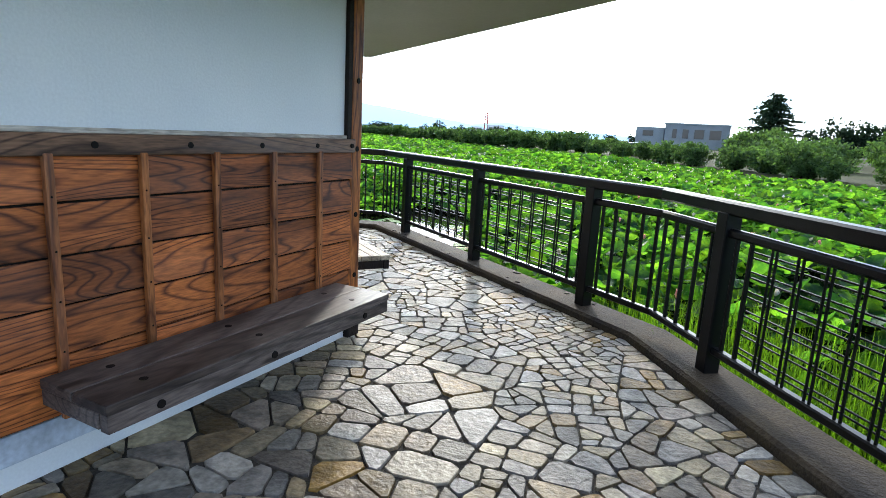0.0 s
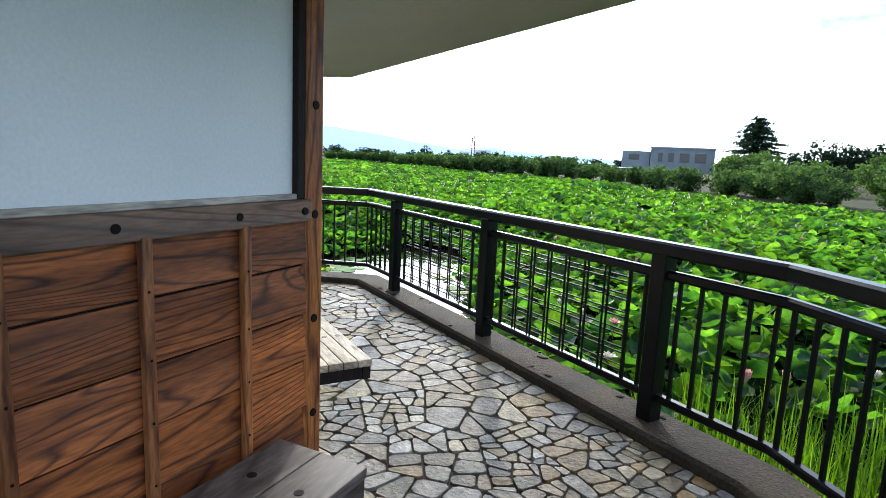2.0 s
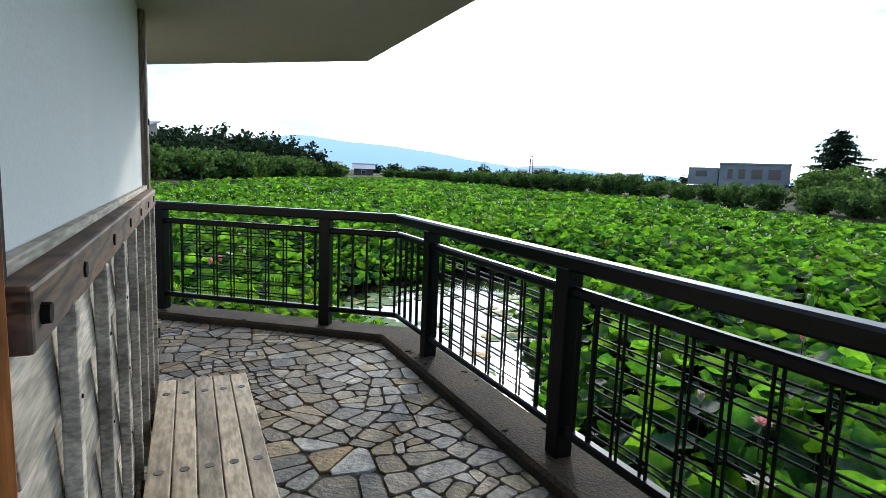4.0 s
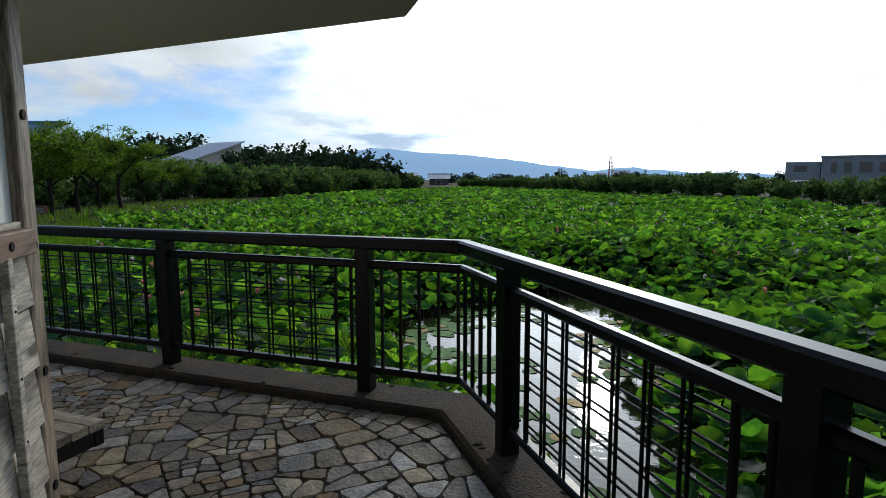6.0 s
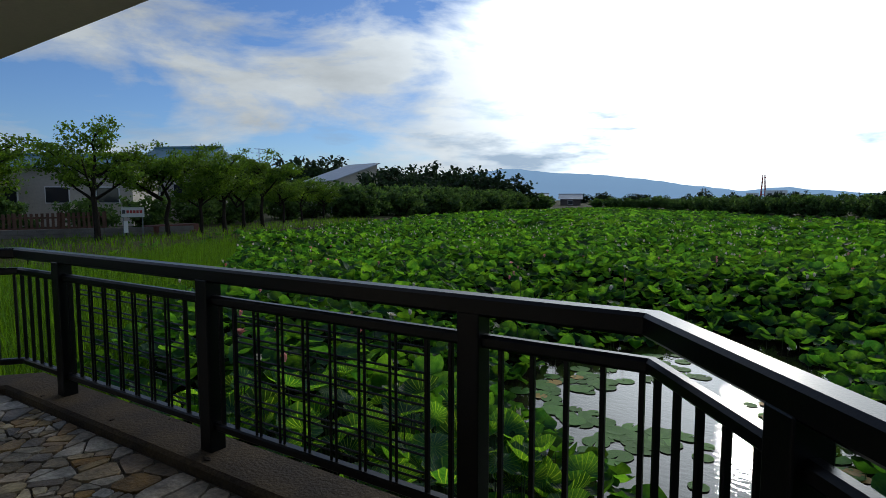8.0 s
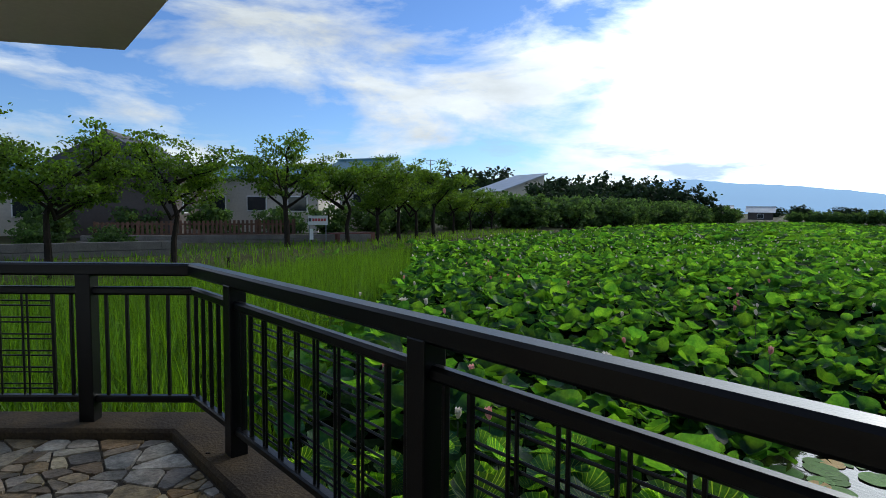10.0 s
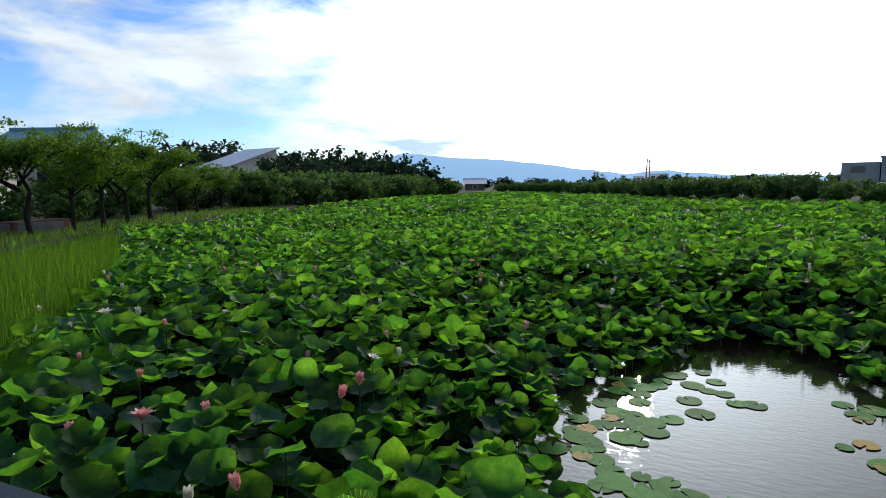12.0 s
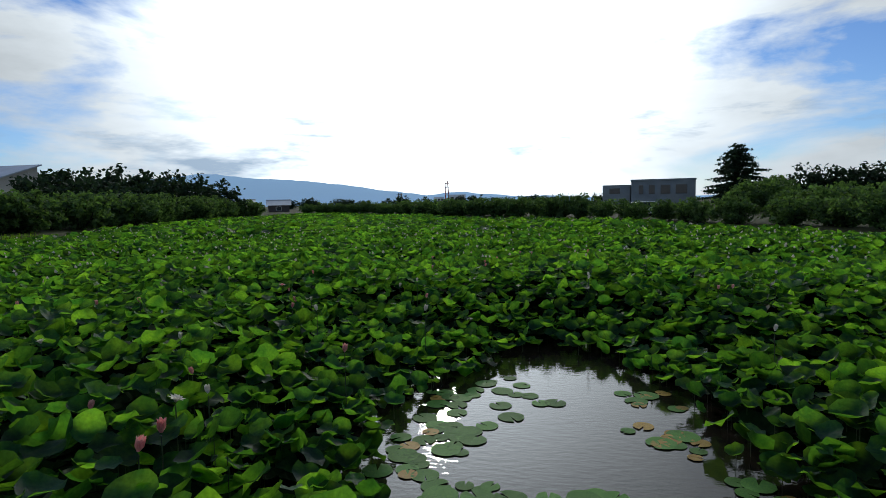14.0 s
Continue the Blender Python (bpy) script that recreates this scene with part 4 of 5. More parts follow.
def add_limb(bm, pts, r0, r1, sides=6):
    n = len(pts) - 1
    for i in range(n):
        add_tube(bm, pts[i], pts[i + 1], r0 + (r1 - r0) * i / n, r0 + (r1 - r0) * (i + 1) / n, sides)


def cards(centres, spread, count, size, g, flat=0.6):
    """Small bent leaf cards gathered in clumps round the centres."""
    V, F = [], []
    quad = np.array([(-0.5, -0.28, 0), (0.1, -0.36, 0.10), (0.6, 0.0, 0.0), (0.1, 0.36, 0.10), (-0.5, 0.28, 0)])
    for c in centres:
        for _ in range(count):
            p = np.array(c) + g.normal(0, 1, 3) * np.array((spread, spread, spread * flat)) * 0.62
            rot = np.array(Euler((g.normal(0, 0.7), g.normal(0, 0.7), g.uniform(0, 6.28))).to_matrix())
            b = len(V)
            V += (quad @ rot.T * size * g.uniform(0.6, 1.25) + p).tolist()
            F.append((b, b + 1, b + 2, b + 3, b + 4))
    return V, F


def broadleaf(seed, h, spread, count, size, leaf=None, stem_h=0.3, clump=0.32):
    g = np.random.default_rng(seed)
    trunk_bm = bmesh.new()
    top = Vector((g.normal(0, 0.08) * h, g.normal(0, 0.08) * h, h * 0.62))
    trunk = [Vector((0, 0, -0.15)), Vector((g.normal(0, 0.03), g.normal(0, 0.03), h * 0.18)), Vector((g.normal(0, 0.06), g.normal(0, 0.06), h * 0.36)), top]
    add_limb(trunk_bm, trunk, 0.026 * h, 0.012 * h, 8)
    centres = []
    for k in range(9):
        a = k * 2.4 + g.uniform(-0.4, 0.4)
        t = g.uniform(stem_h, 0.62)
        start = trunk[1].lerp(top, min(1.0, max(0.0, (t - 0.18) / 0.44)))
        up = g.uniform(0.25, 1.0)
        pts = limb_path(start, (math.cos(a), math.sin(a), up), h * spread * g.uniform(0.7, 1.1), g, 5)
        add_limb(trunk_bm, pts, 0.013 * h, 0.004 * h, 5)
        centres += [p + Vector((g.normal(0, 0.05) * h, g.normal(0, 0.05) * h, 0.03 * h)) for p in pts[2:]]
        for q in (2, 3, 4):
            b2 = limb_path(pts[q], (math.cos(a + g.choice((-1, 1)) * 0.9), math.sin(a + g.choice((-1, 1)) * 0.9), g.uniform(0.1, 0.9)), h * 0.2, g, 2)
            add_limb(trunk_bm, b2, 0.005 * h, 0.002 * h, 4)
            centres += b2[1:]
    for _ in range(4):
        centres.append(top + Vector((g.normal(0, 0.08) * h, g.normal(0, 0.08) * h, g.uniform(0.1, 0.36) * h)))
    me = bpy.data.meshes.new("trunk")
    trunk_bm.to_mesh(me)
    trunk_bm.free()
    me.materials.append(BARK)
    V, F = cards([tuple(c) for c in centres], clump * h * 0.22 + 0.05, count, size, g, 0.42)
    crown = np_mesh("crown", V, F)
    crown.materials.append(leaf or TREELEAF)
    return me, crown


def bush(seed, h, leaf=None, size=0.27):
    """A low spreading tree whose foliage hangs almost to the ground."""
    g = np.random.default_rng(seed)
    bm = bmesh.new()
    centres = []
    for k in range(7):
        a = k * 0.9 + g.uniform(-0.3, 0.3)
        pts = limb_path((0, 0, -0.1), (math.cos(a) * 0.8, math.sin(a) * 0.8, 1.2), h * g.uniform(0.6, 0.95), g, 4)
        add_limb(bm, pts, 0.07, 0.02, 4)
        centres += [tuple(p) for p in pts[1:]]
    for _ in range(26):
        a, r = g.uniform(0, 6.28), g.uniform(0.1, 0.62) * h
        centres.append((math.cos(a) * r, math.sin(a) * r, h * (0.12 + g.uniform(0, 0.72) * (1 - (r / h) ** 2 * 1.6))))
    me = bpy.data.meshes.new("trunk")
    bm.to_mesh(me)
    bm.free()
    me.materials.append(BARK)
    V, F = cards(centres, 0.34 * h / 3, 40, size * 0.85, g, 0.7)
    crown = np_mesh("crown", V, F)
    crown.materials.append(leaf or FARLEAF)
    return me, crown


def plant(pair, x, y, z, s, turn, label, group, name="tree", category="tree"):
    t = thing(name, label, category, group, at=Matrix.Translation((x, y, z)) @ Matrix.Rotation(turn, 4, "Z") @ Matrix.Scale(s, 4))
    link_mesh("trunk", pair[0], None, t)
    link_mesh("crown", pair[1], None, t)
    return t


near_kinds = [broadleaf(11 + i, 4.0, 0.42, 84, 0.082, clump=0.26) for i in range(4)]
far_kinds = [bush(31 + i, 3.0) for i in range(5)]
dark_kinds = [bush(51 + i, 6.0, DARKLEAF, 0.5) for i in range(3)]
ROW = [(-15.2, 4.9, 0.82), (-15.8, 7.8, 0.8), (-21.6, 13.3, 1.05), (-22.8, 16.7, 0.92), (-23.8, 18.8, 0.8), (-24.5, 20.5, 0.95), (-25.7, 22.4, 0.85), (-27.1, 24.6, 1.02), (-29.8, 28.1, 0.78), (-31.9, 31.3, 0.72), (-34.9, 35.9, 0.72), (-18.6, 2.5, 1.0)]
for i, (x, y, s) in enumerate(ROW):
    plant(near_kinds[i % 4], x, y, LAND_Z, s * 1.2, i * 1.9, "leafy green cherry tree with a dark forked trunk on the bank", "cherry trees on the bank")
for i in range(34):
    t = i / 33
    x, y = -35 - 14 * t + rng.normal(0, 0.8), 40 + 66 * t + rng.normal(0, 0.8)
    s = (1.30 - 0.35 * t) * rng.uniform(0.85, 1.15)
    plant(far_kinds[i % 5], x - rng.uniform(0, 3), y, LAND_Z, s, i * 2.1, "bushy green tree along the pond's far bank", "trees along the shore")
shore = [(-47, 119), (-28, 106), (-10.5, 80), (7, 58), (13.5, 44.5), (18, 34.5), (26, 22.5), (36, 6)]
for (ax, ay), (bx, by) in zip(shore, shore[1:]):
    n = int(math.hypot(bx - ax, by - ay) / 1.5)
    for k in range(n):
        t = (k + rng.uniform(0, 0.6)) / n
        s = rng.uniform(0.72, 1.0) * (0.9 if ay > 60 else 0.70)
        plant(far_kinds[rng.integers(5)], ax + (bx - ax) * t + rng.uniform(-1.2, 0.8), ay + (by - ay) * t + rng.uniform(-1.2, 0.8), LAND_Z, s, k * 1.7, "bushy green tree along the pond's far bank", "trees along the shore")
for i, (x, y, s) in enumerate([(58.0, 143.2, 1.35), (61.8, 141.8, 1.2), (65.6, 139.4, 1.45), (69.4, 138.0, 1.35), (73.0, 135.7, 1.2), (76.4, 131.4, 1.1), (79.4, 129.1, 1.0), (83.4, 125.7, 1.0), (88.3, 120.2, 1.1), (93.1, 115.7, 1.2), (97.8, 111.3, 1.1), (-66.4, 78.0, 1.35), (-62.3, 80.1, 1.2), (-58.2, 82.2, 1.25), (-54.2, 78.2, 1.1), (-52.0, 84.3, 1.1), (-49.8, 90.4, 1.0), (-70.6, 71.8, 1.2), (-80.6, 77.7, 1.5), (-86.7, 73.5, 1.65), (-75.5, 84.9, 1.45), (-70.3, 91.1, 1.4), (-65.1, 97.2, 1.3), (-93.8, 66.3, 1.6), (-74.7, 57.5, 1.2), (-58.6, 47.7, 0.95), (-61.0, 95.3, 1.25), (-90.7, 83.6, 1.7), (-46.5, 35.7, 0.8), (-40.6, 21.4, 0.7), (-41.6, 16.9, 0.75), (-50.4, 58.0, 0.95), (-48.3, 64.1, 0.9)]):
    plant(dark_kinds[i % 3], x, y, LAND_Z, s * 1.15, i * 1.3, "dense dark green tree behind the bank", "dark trees")

for i in range(30):
    a, far = radians(18 + 0.95 * i + rng.uniform(-0.4, 0.4)), rng.uniform(46, 74)
    plant(far_kinds[i % 5], 1 + far * math.sin(a), 5 + far * math.cos(a), LAND_Z, rng.uniform(0.95, 1.25) * far / 58, i * 2.3, "bushy green tree on the ground behind the shore", "trees along the shore")

for i in range(64):
    x = -150 + 5.2 * i + rng.normal(0, 1.5)
    plant(dark_kinds[i % 3], x, 232 + rng.normal(0, 8) - abs(x - 20) * 0.12, LAND_Z, rng.uniform(0.6, 0.95), i * 1.1, "dark tree in the far tree line", "far tree line")
for i, (x, y, s) in enumerate([(-29.3, 5.4, 0.75), (-30.0, 9.0, 0.7), (-29.0, 12.1, 0.72), (-28.5, 15.5, 0.7), (-29.0, 18.7, 0.8), (-29.9, 21.8, 0.85), (-31.4, 24.8, 0.9), (-33.4, 27.8, 0.95), (-30.6, 2.1, 0.9), (-35.9, 32.9, 1.1), (-37.9, 36.9, 1.1), (-23.9, -0.0, 0.8), (-21.3, 4.7, 0.4), (-21.8, 6.9, 0.38)]):
    plant(far_kinds[i % 5], x, y, LAND_Z, s, i * 1.7, "leafy green shrub by the fence and houses", "shrubs on the bank", "shrub", "shrub")


def conifer(h):
    g = np.random.default_rng(5)
    bm = bmesh.new()
    add_limb(bm, [Vector((0, 0, -0.3)), Vector((0.1, 0, h * 0.5)), Vector((0, 0.1, h))], 0.28, 0.04, 7)
    centres = []
    for k in range(17):
        z = h * (0.10 + 0.88 * k / 17)
        reach = 9.6 * (1 - (k / 17.5)) ** 0.62 * (0.72 + 0.34 * (k % 2))
        for q in range(7):
            a = q * 0.9 + k * 0.5 + g.uniform(-0.2, 0.2)
            r = reach * g.uniform(0.7, 1.08)
            end = Vector((math.cos(a) * r, math.sin(a) * r, z - 0.10 * r + g.normal(0, 0.35)))
            add_tube(bm, (0, 0, z), end, 0.06, 0.02, 4)
            n = max(2, int(r / 0.55))
            centres += [tuple(Vector((0, 0, z)).lerp(end, (j + 1) / n)) for j in range(n)]
    me = bpy.data.meshes.new("trunk")
    bm.to_mesh(me)
    bm.free()
    me.materials.append(BARK)
    V, F = cards(centres, 0.6, 12, 0.55, g, 0.45)
    crown = np_mesh("crown", V, F)
    crown.materials.append(DARKLEAF)
    return me, crown


plant(conifer(15.8), 51.6, 165.5, LAND_Z, 1.0, 0.4, "tall dark conifer with layered drooping boughs", "", "conifer", "conifer")


# ---- houses and far buildings ----
def window_part(parent, w, h, m, name="window"):
    wd = part(name, box((w, 0.10, h), m, 0.01), SIGNWHITE, parent, "white framed window")
    part("pane", box((w - 0.12, 0.04, h - 0.12), m @ Matrix.Translation((0, 0.045, 0))), GLASS, wd)
    return wd


def face_pose(x, y, z, aim=(0.8, 5.1)):
    """A pose whose y axis points from (x, y) to the terrace."""
    return Matrix.Translation((x, y, z)) @ Matrix.Rotation(math.atan2(aim[1] - y, aim[0] - x) - math.pi / 2, 4, "Z")


def shed_house(m):
    """A tall pale house under one steep grey metal roof slope."""
    h = thing("house", "pale house under a steep grey single-slope metal roof", "house", at=m)
    bm = bmesh.new()
    prof = [(-4.4, 0), (4.2, 0), (4.2, 7.2), (-4.4, 4.4)]
    f = [bm.verts.new((-x, 3.5, z)) for x, z in prof]
    b = [bm.verts.new((-x, -3.5, z)) for x, z in prof]
    bm.faces.new(f)
    bm.faces.new(b[::-1])
    for i in range(4):
        bm.faces.new((f[i], b[i], b[(i + 1) % 4], f[(i + 1) % 4]))
    bmesh.ops.recalc_face_normals(bm, faces=bm.faces)
    part("wall", bm, WALLPALE, h)
    slope = math.atan2(2.8, 8.6)
    part("roof", box((9.6, 8.0, 0.16), Matrix.Translation((0.1, 0, 5.92)) @ Matrix.Rotation(slope, 4, "Y"), 0.02), ROOFGREY, h, "grey standing-seam metal roof")
    window_part(h, 0.7, 1.2, Matrix.Translation((-1.6, 3.52, 4.6)))
    window_part(h, 1.6, 1.2, Matrix.Translation((1.2, 3.52, 2.2)))
    return h


def gable_house(m, w, d, wall_h, roof_h, wall_mat, roof_mat, label, windows=2):
    h = thing("house", label, "house", at=m)
    bm = box((w, d, wall_h), Matrix.Translation((0, 0, wall_h / 2)))
    part("wall", bm, wall_mat, h)
    bm = bmesh.new()
    e = 0.5
    v = [bm.verts.new(p) for p in ((-w / 2 - e, -d / 2 - e, wall_h), (w / 2 + e, -d / 2 - e, wall_h), (w / 2 + e, d / 2 + e, wall_h), (-w / 2 - e, d / 2 + e, wall_h), (-w / 2 - e, 0, wall_h + roof_h), (w / 2 + e, 0, wall_h + roof_h))]
    for f in ((0, 1, 5, 4), (2, 3, 4, 5), (0, 4, 3), (1, 2, 5), (3, 2, 1, 0)):
        bm.faces.new([v[i] for i in f])
    bmesh.ops.recalc_face_normals(bm, faces=bm.faces)
    roof = part("roof", bm, roof_mat, h)
    part("ridge", box((w + 1.1, 0.3, 0.22), Matrix.Translation((0, 0, wall_h + roof_h + 0.02)), 0.05), roof_mat, roof)
    for i in range(windows):
        window_part(h, 1.3, 1.0, Matrix.Translation((-w / 2 + w * (i + 0.5) / windows, d / 2 + 0.02, wall_h * 0.55)))
    return h


shed_house(face_pose(-65.7, 65.8, LAND_Z) @ Matrix.Rotation(radians(38), 4, "Z"))
gable_house(face_pose(-42.0, 28.1, LAND_Z) @ Matrix.Rotation(radians(-32), 4, "Z"), 4.8, 6, 4.3, 1.5, WALLPALE, ROOFTEAL, "cream house with a blue-green metal roof")
gable_house(face_pose(-37.9, 18.5, LAND_Z) @ Matrix.Rotation(radians(-20), 4, "Z"), 8.0, 6, 3.5, 0.9, WALLPALE, ROOFTEAL, "low cream house with a teal metal roof", 3)
gable_house(face_pose(-34.0, 9.5, LAND_Z) @ Matrix.Rotation(radians(70), 4, "Z"), 7, 6, 3.3, 1.9, WALLDARK, ROOFDARK, "dark wooden house with a tiled gable roof")
gable_house(face_pose(-36.7, 3.2, LAND_Z), 5, 5, 2.8, 0.9, WALLPALE, ROOFTEAL, "pale house with a teal roof behind trees")
gable_house(face_pose(-62.9, 106.9, LAND_Z), 6.0, 5, 4.3, 0.5, WALLDARK, ROOFGREY, "low dark house with a flat grey roof", 2)
gable_house(face_pose(-71.4, 136.6, LAND_Z), 7, 5, 2.4, 0.9, WALLPALE, ROOFGREY, "white house far off beyond the trees", 2)
gable_house(face_pose(-62.9, 140.8, LAND_Z), 5, 5, 1.8, 1.3, WALLDARK, ROOFGREY, "dark gabled house far off beyond the trees", 1)
gable_house(face_pose(-79.8, 132.4, LAND_Z), 6, 5, 3.4, 1.0, WALLPALE, RUST, "house with a reddish roof beyond the trees", 2)

mast = thing("roof_antenna", "thin metal television antenna on a mast", "antenna", at=Matrix.Translation((-48.5, 39.1, LAND_Z)))
bm = bmesh.new()
add_tube(bm, (0, 0, 0), (0, 0, 6.9), 0.05, 0.04, 6)
part("pole", bm, CONCRETE, mast)
for z, w in ((6.8, 0.55), (6.4, 0.3)):
    part("crossbar", box((0.05, 2 * w, 0.05), Matrix.Translation((0, 0, z))), CONCRETE, mast)

hall = thing("concrete_building", "flat-roofed bare concrete building behind the trees", "building", at=face_pose(35.4, 189.1, LAND_Z))
part("wing", box((8, 12, 6.0), Matrix.Translation((10.5, 0, 3.0)), 0.05), CONCRETE, hall)
block = part("main_block", box((17.5, 14, 7.1), Matrix.Translation((-2.5, 0, 3.55)), 0.05), CONCRETE, hall)
part("parapet", box((17.9, 14.4, 0.5), Matrix.Translation((-2.5, 0, 7.2)), 0.05), CONCRETE, block)
for x, w in ((3.5, 1.2), (0.5, 1.6), (-3.2, 2.6), (-7.5, 3.0)):
    part("window", box((w, 0.2, 2.6), Matrix.Translation((x, 7.02, 4.4))), GLASS, block)
part("window", box((3.0, 0.2, 1.6), Matrix.Translation((11, 6.02, 4.2))), GLASS, hall)


def lattice_mast(x, y, h, w, red, label):
    t = thing("radio_mast", label, "mast", at=Matrix.Translation((x, y, LAND_Z)))
    for sx in (-1, 1):
        for sy in (-1, 1):
            bm = bmesh.new()
            add_tube(bm, (sx * w, sy * w, 0), (sx * w * 0.4, sy * w * 0.4, h), 0.30, 0.22, 5)
            part("leg", bm, red, t)
    for k in range(5):
        z = h * (0.3 + 0.15 * k)
        part("platform", box((w * 2.0, w * 2.0, 0.25), Matrix.Translation((0, 0, z)), 0.02), SIGNWHITE if k % 2 else red, t)
    return t


lattice_mast(-52.9, 348.3, 14.6, 1.2, MASTRED, "red and white lattice radio mast far away")
lattice_mast(-68.9, 294.4, 7.0, 1.4, CONCRETE, "grey steel water tower far away")
for x, y, w, h in ((-47.2, 351.2, 10, 6.5), (-57.6, 346.4, 6, 5.2), (-38.0, 353.0, 5, 5.0)):
    b = thing("office_block", "pale distant office block by the mast", "building", at=face_pose(x, y, LAND_Z))
    part("wall", box((w, 8, h), Matrix.Translation((0, 0, h / 2)), 0.05), SIGNWHITE, b)
    for k in range(3):
        part("window", box((w * 0.2, 0.2, 1.0), Matrix.Translation((w * 0.3 * (k - 1), 4.02, h * 0.7))), GLASS, b)

# ---- bank: fence, block wall, signs ----
fence = thing("slat_fence", "brown wooden slat fence along the bank", "fence")
fa, fb = Vector((-27.4, 6.9, -0.10)), Vector((-25.6, 15.2, 0.05))
way = (fb - fa).normalized()
fturn = Matrix.Rotation(math.atan2(way.y, way.x), 4, "Z")
count = 44
slat_mesh = bpy.data.meshes.new("slat")
bm = box((0.11, 0.025, 0.78), Matrix.Translation((0, 0, 0.45)), 0.004)
bm.to_mesh(slat_mesh)
bm.free()
for i in range(count):
    ob = link_mesh("slat", slat_mesh, FENCEWOOD, fence)
    ob.matrix_basis = Matrix.Translation(fa.lerp(fb, (i + 0.5) / count)) @ fturn
for z in (0.22, 0.68):
    part("rail", box(((fb - fa).length, 0.04, 0.08), Matrix.Translation((fa + fb) / 2 + Vector((-0.04, 0, z))) @ fturn), FENCEWOOD, fence)
for i in range(6):
    part("post", box((0.10, 0.10, 0.95), Matrix.Translation(fa.lerp(fb, i / 5) + Vector((-0.10, 0, 0.40)))), FENCEWOOD, fence)

for a, b, h, label in ((Vector((-19.6, 1.9, -0.25)), Vector((-19.3, 8.7, -0.25)), 0.55, "low weathered block wall on the bank"), (Vector((-27.0, 6.2, -0.25)), Vector((-23.6, 18.3, -0.25)), 0.45, "low brown retaining wall under the fence")):
    w = thing("retaining_wall", label, "wall")
    n = max(6, int((b - a).length / 0.6))
    turn = Matrix.Rotation(math.atan2((b - a).y, (b - a).x), 4, "Z")
    for row in range(2):
        for k in range(n):
            part("block", box(((b - a).length / n - 0.015, 0.22, h / 2 - 0.012), Matrix.Translation(a.lerp(b, (k + 0.5 + 0.25 * row) / (n + 0.25)) + Vector((0, 0, h * (row + 0.5) / 2))) @ turn, 0.01), BLOCK, w)

red_bank = part("red_planter", box((0.8, 2.8, 0.5), Matrix.Translation((-24.7, 17.8, 0.0)) @ Matrix.Rotation(radians(20), 4, "Z"), 0.03), RUST)
tagged(red_bank, "dark red low wall beside the sign", "planter")

sign = thing("bank_sign", "white sign board with red lettering on posts", "sign", at=face_pose(-24.0, 15.7, LAND_Z))
part("board", box((0.92, 0.04, 0.44), Matrix.Translation((0, 0, 1.08)), 0.005), SIGNWHITE, sign)
for k in range(5):
    part("lettering_bar", box((0.10, 0.01, 0.13), Matrix.Translation((-0.32 + 0.13 * k, 0.026, 1.10))), SIGNRED, sign)
part("lettering_bar", box((0.12, 0.01, 0.16), Matrix.Translation((0.36, 0.026, 1.10))), ROOFDARK, sign)
for x in (-0.38, 0.38):
    part("post", box((0.05, 0.05, 1.0), Matrix.Translation((x, -0.03, 0.5))), CONCRETE, sign)
notice = thing("notice_post", "narrow white notice board standing on the bank", "sign", at=face_pose(-22.4, 14.7, LAND_Z))
part("board", box((0.16, 0.04, 0.48), Matrix.Translation((0, 0, 0.5)), 0.005), SIGNWHITE, notice)
part("post", box((0.05, 0.05, 0.5), Matrix.Translation((0, -0.03, 0.2))), BARK, notice)
stake = thing("water_stake", "short dark wooden stake in the reeds", "stake", at=Matrix.Translation((-16.9, 9.6, -0.75)))
bm = bmesh.new()
add_tube(bm, (0, 0, -0.5), (0, 0, 0.62), 0.06, 0.05, 8)
part("pole", bm, BARK, stake)
for i, (x, y, col) in enumerate([(-40.9, 42.4, SIGNWHITE), (-39.0, 36.4, SIGNWHITE), (10.6, 61.9, SIGNWHITE), (-14.6, 90.5, SIGNWHITE)]):
    car = thing("car", "white car parked behind the trees", "car", "parked cars", at=face_pose(x, y, LAND_Z) @ Matrix.Rotation(0.3 * i, 4, "Z"))
    part("body", box((4.0, 1.6, 0.6), Matrix.Translation((0, 0, 0.6)), 0.12), col, car)
    cab = part("cabin", box((2.2, 1.4, 0.55), Matrix.Translation((0.1, 0, 1.12)), 0.14), GLASS, car)
    part("roof", box((1.6, 1.3, 0.06), Matrix.Translation((0.1, 0, 1.40)), 0.02), col, cab)
    for sx in (-1.25, 1.25):
        for sy in (-0.75, 0.75):
            bm = bmesh.new()
            add_tube(bm, (sx, sy - 0.09, 0.31), (sx, sy + 0.09, 0.31), 0.31, 0.31, 14)
            part("wheel", bm, IRON, car)

